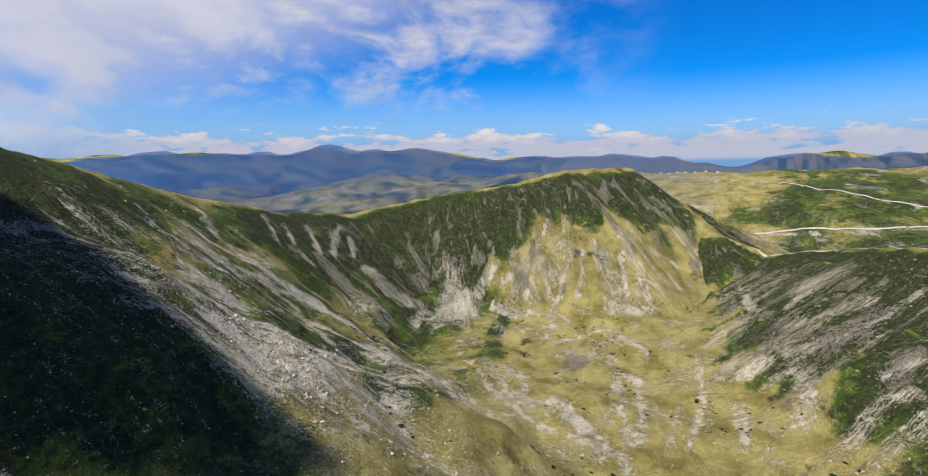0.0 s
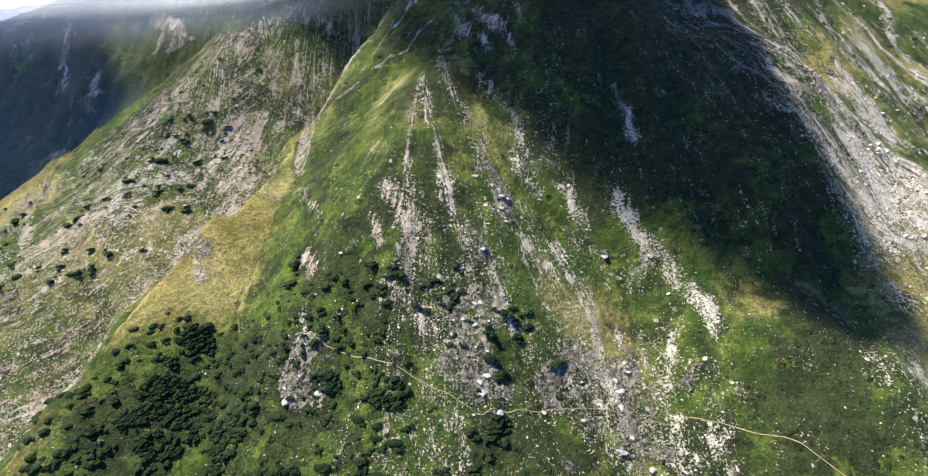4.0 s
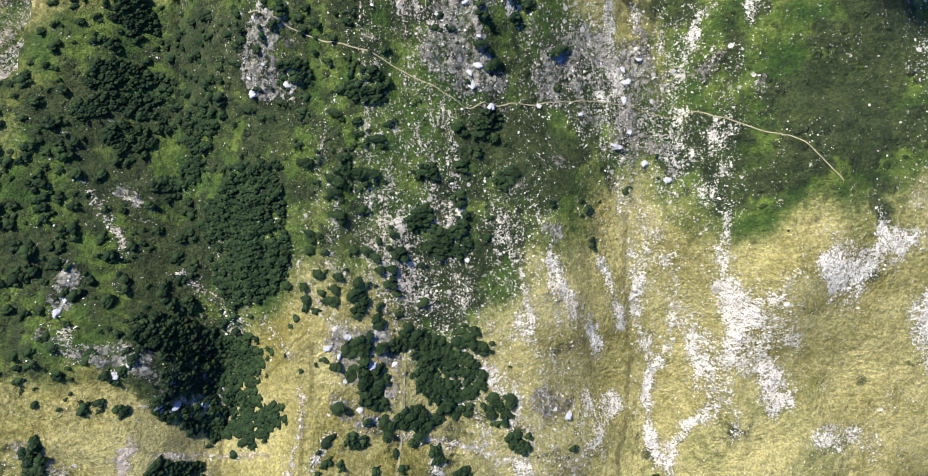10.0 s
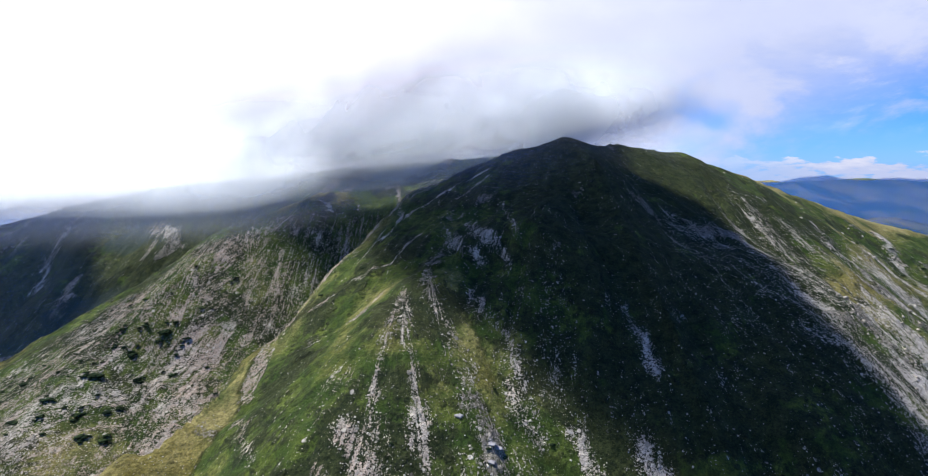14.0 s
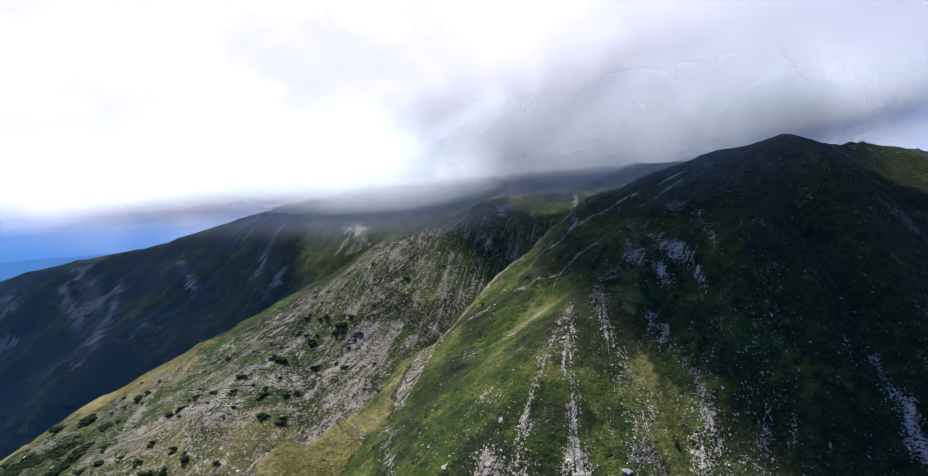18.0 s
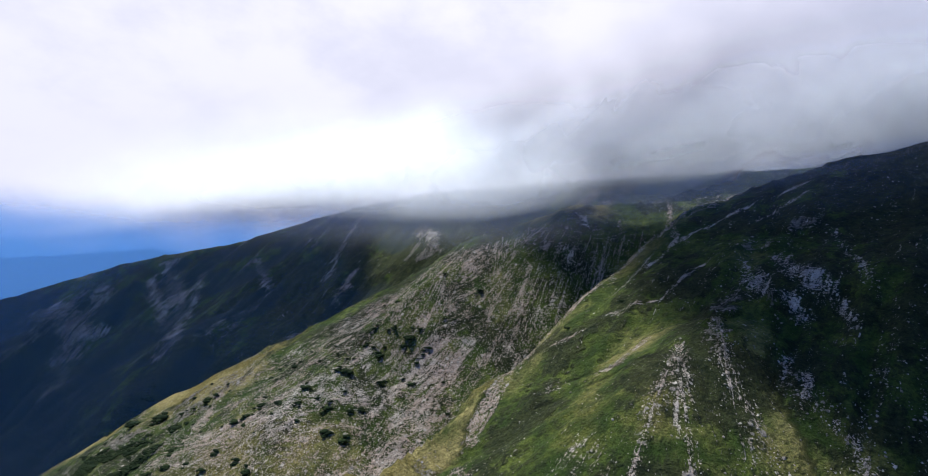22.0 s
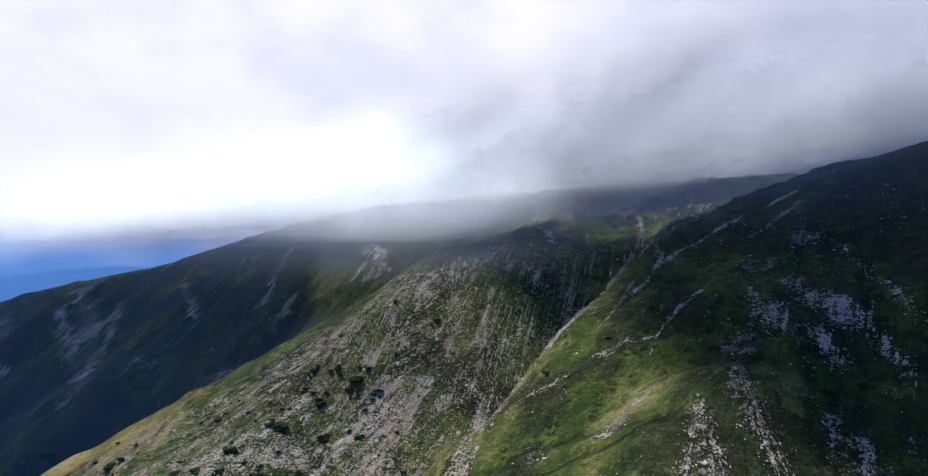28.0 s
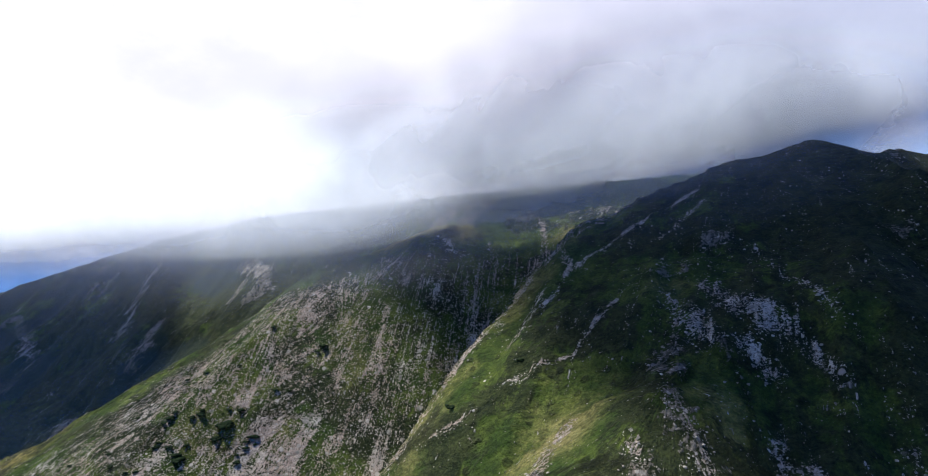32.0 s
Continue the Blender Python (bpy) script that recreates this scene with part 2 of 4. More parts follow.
def relief(x, y):
    """Height of the ground, the way along and down the slope, the number of its ridge, and how flat it lies."""
    x, y = np.asarray(x, float), np.asarray(y, float)
    wob = fbm(x / 60, y / 60, 5, 3) - 0.5
    top = np.full(x.shape, -1e9)
    for a, b, run, sl, sr, reach, steeper, n in segments():
        top = np.maximum(top, flank(a, b, run, sl, sr, reach, steeper, x, y, wob)[0])
    weight, z, q, d, which = (np.zeros(x.shape) for _ in range(5))
    strongest = np.zeros(x.shape)
    for a, b, run, sl, sr, reach, steeper, n in segments():
        h, along, down = flank(a, b, run, sl, sr, reach, steeper, x, y, wob)
        w = np.exp(np.clip((h - top) / 3.5, -40, 0))
        grow = step(5, 50, down) * (0.35 + 0.65 * step(240, 150, down) if n not in (3, 4) else 1) * (0.3 if n == 1 else 1)
        if n == 1:            # the rib's near side falls along its crest
            along, down = down, along
        rib = (fbm(along / 30, down / 170, 11 + 7 * n, 4) - 0.5) * 16 + (0.12 - np.abs(fbm(along / 9, down / 80, 23 + n, 3) - 0.5)) * 11
        z, weight = z + w * (h + rib * grow), weight + w
        nearer = w > strongest
        strongest = np.where(nearer, w, strongest)
        q, d, which = np.where(nearer, along, q), np.where(nearer, down, d), np.where(nearer, n, which)
    z = z / weight
    # the gully between the shoulder and the rib
    cap = np.full(x.shape, 1e9)
    for (ax, ay, az), (bx, by, bz) in zip(SHOULDER_CREST[1:], SHOULDER_CREST[2:]):
        ux, uy = bx - ax, by - ay
        length = math.hypot(ux, uy)
        t = np.clip(((x - ax) * ux + (y - ay) * uy) / length**2, 0, 1)
        dx, dy = x - ax - t * ux, y - ay - t * uy
        out = np.where(ux * dy - uy * dx < 0, np.hypot(dx, dy), 0)
        deep = 6 + 22 * step(305, 230, y)
        c = az + t * (bz - az) - np.minimum(0.85 * out, deep) + 0.55 * np.clip(out - deep / 0.85 - 6, 0, None)
        cap = np.minimum(cap, np.where(out > 0, c, 1e9))
    near = step(150, 110, np.hypot(x + 60, (y - 235) * 0.75))
    z = np.minimum(z, cap + 1.5) * near + z * (1 - near)
    floor = valley(x, y) + (fbm(x / 90, y / 90, 41, 4) - 0.5) * 26 + (fbm(x / 22, y / 22, 47, 3) - 0.5) * 4
    kf = 9.0
    flat = step(25, -15, z - floor)
    z = np.maximum(z, floor) + kf * np.log1p(np.exp(-np.abs(z - floor) / kf))
    # rolling hills beyond, and the low country to the left
    far = np.hypot(x - 250, y - 150)
    low = step(-500, -1500, x - 0.3 * y)
    hills = 225 + (fbm(x / 1000, y / 1000, 71, 3) - 0.44) * 300 * step(900, 2000, far) * (1 - 0.7 * low) + 230 * step(3200, 4500, far) * (1 - low) - 560 * low
    back = 409 - 0.2 * np.sqrt(np.clip(x - 1680 - 0.1 * y, -900, 900) ** 2 + 60**2) + (fbm(x / 160, y / 160, 77, 4) - 0.5) * 34
    right = step(1000, 1150, x) * step(2300, 1900, x) * step(600, 420, y) * step(-1500, -1200, y)
    hills = hills + (0.2 - np.abs(fbm(x / 520, y / 520, 79, 3) - 0.5)) * 260 * step(1150, 1700, far) * (1 - low)
    for px, py, tall, wide in ((3050, 1720, 135, 420), (2700, 2150, 60, 700), (3500, 900, 45, 600), (2300, 1500, 40, 350)):
        hills = hills + tall * np.exp(-((x - px) ** 2 + (y - py) ** 2) / wide**2)
    hills = hills * (1 - right) + np.maximum(back, 262) * right
    w = step(750, 1200, outwards(x, y))
    z = z * (1 - w) + hills * w
    fine = step(1000, 300, far)
    furrow = np.abs(fbm(q / 3.6, d / 30, 61, 3) - 0.5) + 0.6 * np.abs(fbm(q / 8, d / 45, 67, 3) - 0.5)
    z = z - furrow * 3.4 * step(6, 30, d) * (1 - flat) * step(1300, 600, far) * (1 - 0.75 * west_of_nose(x, y) * (which != 1) * (x > -150)) * np.where(which == 1, 0.35, 1)
    z = z + (0.25 - np.abs(fbm(x / 26, y / 26, 63, 4) - 0.5)) * 7 * step(250, 420, x) * step(1100, 900, far)
    z = z + (fbm(x / 9, y / 9, 53, 3) - 0.5) * 1.8 + (fbm(x / 3.2, y / 3.2, 59, 2) - 0.5) * 0.9 * fine
    return z, q, d, which, flat


def spaced(parts):
    out = [parts[0][0]]
    for a, b, s in parts:
        out += list(np.linspace(a, b, max(2, int(round(abs(b - a) / s)) + 1))[1:])
    return np.array(out)


def swell(a, b, s0, grow=1.09):
    out, s = [a], s0
    way = 1 if b > a else -1
    while (b - out[-1]) * way > 0:
        out.append(out[-1] + way * s)
        s *= grow
    return out[1:]


xs = spaced([(-900, -280, 5), (-280, -150, 2.2), (-150, 190, 1.35), (190, 340, 2.2), (340, 800, 3.6), (800, 950, 5)])
ys = spaced([(-420, -150, 6), (-150, -40, 2.5), (-40, 280, 1.35), (280, 480, 3), (480, 620, 5)])
xs = np.array(swell(-900, -4700, 8, 1.07)[::-1] + list(xs) + swell(950, 4700, 7, 1.05))
ys = np.array(swell(-420, -4700, 8, 1.06)[::-1] + list(ys) + swell(620, 4700, 7, 1.06))
GX, GY = np.meshgrid(xs, ys)
GZ, GQ, GD, GW, GF = relief(GX, GY)

# Bare patches: place, half width, half length, turn in degrees (0: the long way lies along y).
SCREE_SPOTS = [(522, 265, 34, 26, 20), (590, -80, 22, 30, 20), (345, 76, 11, 22, -32), (455, 60, 8, 16, -30), (536, 212, 8, 26, 0), (598, 94, 8, 16, 0),
               (500, 262, 9, 26, 30), (462, -30, 8, 18, 20), (300, 250, 12, 26, 40), (178, 222, 12, 22, 30), (142, 172, 10, 18, 25), (226, 290, 10, 26, 30)]
FACE_ROCKS = [(32, 91, 4.3, 1.2, 0), (42, 86, 5, 2.2, 0), (22, 79, 4.7, 2, 0), (12, 72, 2.9, 2.2, 0), (21, 63, 5.2, 2.7, 0), (21, 49, 3.5, 2.1, 0), (60, 99, 2.8, 2.9, 0), (72, 93, 2.9, 3.2, 0), (-100,
    115, 3.7, 2, 0), (35, 98, 4.5, 1.5, 0), (53, 78, 3.1, 2.5, 0), (-11, 195, 5.4, 18.9, 0), (-19, 177, 1.9, 8.4, 0)]
# Patches of darker green ground, given in the same way.
DARK_PATCHES = [(421, 260, 16, 8, 0), (203, 142, 9, 6, 30), (380, 333, 9, 7, 0), (502, 207, 13, 7, 0), (391, -102, 20, 26, 0), (684, -90, 26, 20, 0), (1290, -60, 50, 60, 0), (560, -105, 30, 25, 0)]
# Runs of scree: half width, then the places they pass on their way down.
RUNS_FOOT = [(2.5, (21, 56), (26, 50), (33, 45), (36, 40)), (1.5, (35, 59), (39, 51), (42, 45)), (1.5, (44, 65), (46, 52), (51, 38), (53, 22), (55, 12)), (2.0, (50, 62), (55, 55)), (1.7, (55, 55),
    (56, 45), (55, 37)), (2.4, (55, 55), (60, 44), (66, 30), (69, 24)), (2.0, (65, 64), (67, 50), (70, 41), (73, 35)), (1.5, (69, 36), (70, 28), (74, 17)), (4.8, (74, 36), (78, 42)),
    (3.8, (77, 35), (83, 26))]
RUNS_FOOT_LOW = [(1.4, (69, 26), (62, 21), (58, 10), (60, 5)), (2.2, (33, 26), (38, 23), (43, 28)), (2.0, (38, 23), (35, 14)), (2.1, (4, 33), (10, 30), (14, 24), (12, 20)), (2.9, (93, 16), (102, 17)),
    (4.2, (91, 51), (100, 56)), (2.8, (102, 60), (110, 59)), (3.1, (114, 46), (121, 35)), (1.8, (55, -15), (62, -7)), (1.4, (44, -30), (53, -18))]
RUNS_CRESCENT = [(3.6, (4, -11), (10, -17), (21, -26), (33, -25), (42, -17)), (3.2, (76, -11), (80, -5), (89, -2), (103, -6), (111, -13), (106, -22), (96, -27), (82, -30)), (5.5, (99, -7), (102, -11)),
    (2.8, (-106, -5), (-104, -8)), (2.8, (-103, -19), (-98, -23)), (3.5, (-85, -12), (-81, -14)), (1.8, (-8, 15), (-7, 8)), (1.2, (-22, 1), (-23, -7))]
RUNS_MEADOW = [(0.8, (-42, 27), (-41, 17), (-43, 7)), (0.9, (-40, 51), (-36, 45), (-33, 40), (-32, 32)), (1.3, (-34, 15), (-37, 8)), (1.0, (-81, 15), (-84, 6)), (1.0, (-97, 37), (-94, 32)), (1.4,
    (-97, 6), (-96, 2)), (0.8, (-54, 44), (-44, 34)), (0.7, (-65, 12), (-49, 11)), (0.8, (-16, 16), (-6, 15), (8, 12), (16, 10)), (0.8, (-78, 11), (-65, 12))]
RUNS_FACE = [(2.4, (-28, 140), (-20, 129), (-20, 118)), (2.6, (-12, 145), (-7, 135), (-3, 126)), (1.5, (2, 127), (7, 117), (10, 107)), (1.9, (13, 158), (20, 148)), (1.5, (28, 152), (36, 142)),
    (2.2, (15, 133), (22, 128)), (1.9, (26, 135), (32, 125), (34, 116), (36, 107), (38, 97)), (1.9, (48, 147), (53, 138), (62, 130), (67, 119), (68, 108)), (2.4, (-28, 116), (-20, 111),
    (-11, 104), (-6, 100))]
RUNS_FACE_LOW = [(1.4, (43, 116), (44, 110)), (1.4, (50, 117), (51, 100)), (1.4, (58, 112), (55, 98)), (1.8, (57, 93), (55, 88)), (1.4, (61, 85), (65, 77)), (1.2, (-33, 69), (-34, 56), (-30, 52)),
    (0.9, (-1, 70), (-3, 58)), (1.0, (-47, 64), (-42, 47)), (1.1, (-98, 74), (-87, 58)), (1.4, (-74, 54), (-68, 49)), (2.1, (-95, 143), (-93, 133)), (1.4, (-56, 131), (-51, 123)), (1.1,
    (-51, 111), (-49, 105)), (0.9, (-13, 85), (-12, 77)), (1.4, (-33, 132), (-29, 126))]
RUNS_FAN = [(1.3, (-20, 177), (-21, 167), (-23, 151), (-22, 137), (-19, 126)), (1.3, (-17, 169), (-13, 151), (-9, 139), (-7, 131)), (1.8, (-11, 178), (-1, 166), (3, 156)), (1, (1, 139), (13, 134)),
    (1.4, (4, 182), (10, 172), (17, 159), (22, 148)), (1, (28, 156), (34, 148)), (1.4, (51, 184), (55, 165)), (1.5, (-66, 168), (-52, 142)), (0.8, (-34, 157), (-39, 152)), (2, (1, 226), (7,
    208))]
RUNS_SHADE = [(1.2, (-20, 182), (-17, 165), (-15, 160)), (1.3, (-14, 193), (-11, 181), (-7, 171)), (0.9, (0, 187), (5, 173)), (2.1, (-9, 226), (-3, 206)), (0.9, (8, 214), (15, 195)), (1, (-6, 254), (9,
    271)), (0.7, (14, 247), (19, 200)), (1.6, (2, 204), (5, 199)), (1.4, (-36, 184), (-29, 195)), (0.8, (-22, 168), (-24, 160))]
RUNS_RIB = [(1.8, (-154, 257), (-160, 241), (-173, 223), (-191, 209)), (2.6, (-114, 267), (-128, 260), (-134, 252)), (1.6, (-109, 282), (-118, 272)), (2.2, (-122, 242), (-127, 227), (-128, 210)), (1.8,
    (-149, 227), (-152, 214), (-151, 193)), (2.1, (-187, 217), (-193, 207)), (3.5, (-216, 214), (-200, 187)), (2.9, (-93, 264), (-93, 271), (-94, 278)), (1.8, (-95, 257), (-90, 254)), (2,
    (-143, 259), (-138, 257)), (1.3, (-150, 200), (-154, 189))]
RUNS_RIB_HEAD = [(1, (-64, 287), (-46, 232)), (1, (-82, 289), (-76, 282)), (1, (-62, 312), (-55, 297)), (1, (-53, 394), (-33, 266), (-29, 250)), (0.9, (-37, 243), (-40, 231)), (0.8, (-94, 295), (-88, 287)),
    (0.8, (-29, 251), (-34, 239), (-44, 224)), (0.8, (-120, 276), (-122, 270)), (1.1, (-81, 311), (-75, 304)), (1.9, (-156, 255), (-158, 250))]
RUNS_TRACE = [(0.7, (-19, 228), (-29, 214), (-44, 211)), (0.5, (-49, 207), (-63, 204), (-73, 194)), (0.7, (-18, 259), (-28, 250)), (0.5, (-6, 269), (-18, 259)), (0.9, (10, 281), (1, 275)), (0.7, (-102,
    228), (-110, 217))]
RUNS_RANGE = [(7.2, (-533, 396), (-461, 361), (-380, 298)), (4.5, (-529, 375), (-425, 328)), (3.5, (-307, 421), (-301, 387), (-290, 366)), (3.2, (-266, 368), (-259, 342)),
    (11.5, (-624, 329), (-560, 324), (-534, 298), (-485, 268)), (5.1, (-638, 325), (-589, 321), (-527, 327)), (3.7, (-470, 390), (-423, 341)), (2.6, (-407, 398), (-338, 351)),
    (6.9, (-588, 358), (-563, 348)), (4.2, (-234, 403), (-207, 389))]
RUNS_HEADWALL = [(3.3, (286, 393), (261, 301), (356, 324)), (3.5, (243, 292), (267, 262), (235, 200), (215, 150)), (3.2, (407, 419), (390, 386), (387, 360)), (3.2, (389, 429), (374, 394)), (4.3, (448, 425),
    (418, 381)), (4.4, (499, 422), (438, 382)), (5.1, (226, 298), (251, 284), (284, 267)), (1.6, (199, 328), (192, 288)), (1.4, (160, 152), (164, 136), (191, 131)), (1.9, (137, 141), (143,
    123), (165, 118)), (3.6, (494, 404), (467, 374))]
RUNS_HOLLOW = [(10.1, (473, 353), (463, 330), (480, 311)), (13.1, (557, 300), (535, 280), (476, 270)), (8.1, (545, 261), (581, 255)), (4.6, (573, 236), (598, 223)), (3.7, (624, 213), (576, 206)), (9.4,
    (541, 229), (547, 188)), (6.6, (493, 299), (451, 280)), (3.6, (637, 175), (595, 172), (563, 169)), (3.7, (654, 161), (588, 149)), (3.9, (692, 121), (635, 101)), (3.8, (668, 94), (632,
    74)), (3, (688, 220), (630, 216)), (8.3, (726, 82), (729, 60)), (9.7, (590, 112), (611, 77))]
RUNS_BOWL = [(5.7, (417, 184), (377, 149), (347, 116)), (3.8, (414, 148), (354, 119)), (3.6, (415, 201), (363, 153), (334, 116), (328, 92)), (8.4, (364, 99), (348, 81), (322, 46)), (4.9, (461, 76),
    (381, 55), (339, 38)), (4.8, (326, 78), (322, 39)), (3.7, (441, 52), (348, 34)), (2.6, (299, 154), (301, 128)), (4.6, (531, 80), (502, 53)), (3.2, (495, 143), (553, 103), (528, 79)),
    (3.3, (502, 184), (549, 147))]
RUNS_BOWL_EAST = [(4.7, (523, 9), (555, -9)), (7.8, (462, -9), (490, -19)), (4.3, (634, -23), (574, -32)), (2.6, (512, 13), (426, 2), (346, 6)), (7, (443, -64), (396, -58)), (4.8, (417, -23), (364, -27)),
    (4.9, (469, -50), (468, -97), (500, -139)), (5.2, (515, -55), (510, -110)), (2.4, (424, 18), (340, 17)), (3.6, (390, -96), (393, -113)), (5, (412, -105), (425, -125)), (4.1, (581, -81),
    (552, -57))]


ROAD_LOW = [(1190, 90), (1199, 20), (1199, -41), (1218, -121), (1214, -205), (1232, -310), (1245, -460)]
ROAD_HIGH = [(1540, 20), (1466, -112), (1373, -203), (1336, -268), (1302, -323), (1280, -450)]
RUNS_ROAD = [(6, *[(px - 9, py) for px, py in ROAD_LOW]), (3, *[(px - 4, py) for px, py in ROAD_HIGH]), (9, (1185, -40), (1150, -60)), (8, (1205, -130), (1180, -150))]


def runs(rows, x, y):
    """Long bare strips along polylines, with ragged sides."""
    wx, wy = (fbm(x / 6, y / 6, 101, 3) - 0.5), (fbm(x / 6, y / 6, 103, 3) - 0.5)
    frayed = 0.15 + 1.7 * fbm(x / 9, y / 9, 107, 3)
    out = np.zeros(x.shape)
    for half, *pts in rows:
        k = 2.0 + half
        px, py = x + wx * k, y + wy * k
        for (ax, ay), (bx, by) in zip(pts, pts[1:]):
            ux, uy = bx - ax, by - ay
            t = np.clip(((px - ax) * ux + (py - ay) * uy) / (ux * ux + uy * uy), 0, 1)
            d = np.hypot(px - ax - t * ux, py - ay - t * uy)
            out = np.maximum(out, step(2.1, 0.3, d / (half * frayed)) * 0.92)
    return out * (0.80 + 0.20 * step(0.40, 0.58, fbm(x / 10, y / 10, 109, 3)))


def patches(rows, x, y):
    wx, wy = (fbm(x / 7, y / 7, 91, 3) - 0.5) * 9, (fbm(x / 7, y / 7, 97, 3) - 0.5) * 9
    out = np.zeros(x.shape)
    for px, py, hw, hl, turn in rows:
        c, sn = math.cos(radians(turn)), math.sin(radians(turn))
        grow = 0.35 if hw < 5 else 0.8
        u, v = (x + wx * grow - px) * c + (y + wy * grow - py) * sn, -(x + wx * grow - px) * sn + (y + wy * grow - py) * c
        out = np.maximum(out, step(1.7, 0.2, np.sqrt((u / hw) ** 2 + (v / hl) ** 2)))
    return out


def off_line(points, x, y):
    """Distance in plan from a line of places."""
    out = np.full(x.shape, 1e9)
    for (ax, ay, *_), (bx, by, *_) in zip(points, points[1:]):
        ux, uy = bx - ax, by - ay
        t = np.clip(((x - ax) * ux + (y - ay) * uy) / (ux * ux + uy * uy), 0, 1)
        out = np.minimum(out, np.hypot(x - ax - t * ux, y - ay - t * uy))
    return out


def covers(x, y, z, q, d, ridge, flat):
    """How much scree, bare rock, dry grass and wood there is; dry below 0 also darkens shaded slopes."""
    head = (ridge == 6) & (x < np.interp(y, [200, 240, 262, 290, 320], [-66, -46, -34, 0, 30]))
    ridge = np.where(head, 1, np.where(ridge > 4, 0, ridge))
    crest = np.where((ridge == 1) & ~head, q, d)
    west = west_of_nose(x, y) * (ridge == 0)
    upper = (ridge == 0) * step(178, 205, y) * (1 - west)
    far = outwards(x, y)
    gy, gx = np.gradient(z, y[:, 0], x[0])
    steep = np.hypot(gx, gy)
    down = step(8, 30, d)
    streak = fbm(q / 7, d / 75, 131, 3)
    broad = fbm(q / 26, d / 110, 137, 3)
    wide = fbm(x / 45, y / 45, 139, 4)
    on = [(ridge == n) * (1 - flat) for n in range(len(RIDGES))]
    face = (on[0] + on[1] + on[2]) * (x > -75) * (y < 275)
    left = (ridge == 1) * (1 - flat) * (x > -340)
    bowl = step(98, 132, x + 0.1 * (y - 150))
    low_rib = left * step(-178, -232, x - 0.5 * (y - 190) + 40 * (wide - 0.5))
    # pale scree is thinned on the upper face to make its shade darker
    scree = face * down * (0.12 + step(0.48, 0.72, streak) * 0.36 + step(0.56, 0.74, broad) * 0.15) * (1 - 0.8 * west) * (1 - 0.85 * upper)
    scree = np.maximum(scree, left * step(4, 18, crest) * (np.where(head, 0.34 + 0.22 * step(300, 260, y), 0.52) + step(0.44, 0.62, streak * 0.5 + broad * 0.5) * 0.30) * (1 - 0.45 * low_rib))
    low_wall = np.where((ridge == 3) & (x > 330), step(45 + 60 * (broad - 0.5), 120, d), step(25, 60, d))
    scree = np.maximum(scree, bowl * low_wall * (0.08 + 0.20 * step(380, 260, x) * step(100, 160, y) + 0.62 * step(0.49, 0.64, 0.5 * streak + 0.5 * broad + 0.08 * step(50, 150, d) - 0.05)) * (1 - flat * 0.6))
    scree = np.maximum(scree, flat * step(0.50, 0.64, fbm(x / 22, y / 22, 145, 4)) * 0.62 * step(60, 200, x))
    scree = np.maximum(scree, on[2] * (x < -330) * step(0.50, 0.66, streak * 0.35 + broad * 0.65) * 0.62)
    scree = np.maximum(scree, patches(SCREE_SPOTS, x, y))
    for rows in (RUNS_FOOT, RUNS_FOOT_LOW, RUNS_CRESCENT, RUNS_MEADOW, RUNS_FACE, RUNS_FACE_LOW, RUNS_FAN, RUNS_SHADE, RUNS_RIB, RUNS_RIB_HEAD, RUNS_TRACE, RUNS_RANGE, RUNS_HEADWALL, RUNS_HOLLOW, RUNS_BOWL, RUNS_BOWL_EAST):
        scree = np.maximum(scree, runs(rows, x, y) * (0.84 if rows in (RUNS_FAN, RUNS_SHADE) else 1.0))
    scree = np.maximum(scree * step(1150, 850, far), runs(RUNS_ROAD, x, y))
    scree = np.maximum(scree, step(950, 1100, x) * step(2300, 1900, x) * step(0.56, 0.70, fbm(x / 55, y / 55, 143, 4)) * 0.7)
    rock = step(0.60, 0.70, fbm(x / 24, y / 24, 149, 4)) * step(0.45, 0.6, fbm(q / 11, d / 30, 151, 3)) * (1 - flat)
    outcrop = patches(FACE_ROCKS + [(466, 116, 18, 12, 0), (648, -4, 9, 8, 0), (388, -9, 9, 7, 0), (592, 220, 12, 14, 0), (560, -105, 18, 12, 0),
                       (410, -105, 16, 14, 10)], x, y)
    rock = np.maximum(rock, step(330, 400, x) * step(15, 35, d) * step(190, 110, d) * step(0.54, 0.68, fbm(q / 9, d / 28, 153, 4)) * (1 - flat))
    rock = np.clip(np.maximum(rock * 0.8, 0.8 * outcrop * step(0.38, 0.55, streak)), 0, 1) * step(1150, 850, far)
    edge = off_line(SHOULDER_CREST, x, y) + 20 * (wide - 0.5)
    dry = 0.22 + 2.4 * (wide - 0.49) + 0.20 * flat + 0.5 * step(16, 3, crest) * (1 - flat) * ((ridge != 0) | (x < -150)) + 0.5 * step(20, 3, edge) * step(290, 250, y)
    dry = dry + 0.30 * west * step(110, 160, y) - 0.02 * bowl + 0.55 * bowl * step(420, 340, x) * step(50, 90, d) + 0.28 * left
    dry = dry + 0.5 * step(1150, 1500, far) - 1.3 * patches(DARK_PATCHES, x, y)
    # dry is lowered on the spur's east flank, painting its shade deeper
    shady = step(20, 60, x) * step(130, 110, x - 0.25 * (y - 150)) * step(110, 150, y) * step(300, 270, y)
    dry = dry - 0.25 * face * step(25, 50, d) - 0.5 * shady
    # greener grass at the west foot, also darkened for the shade there
    dry = dry - 0.45 * step(-20, -50, x) * step(15, 35, y) * step(130, 100, y)
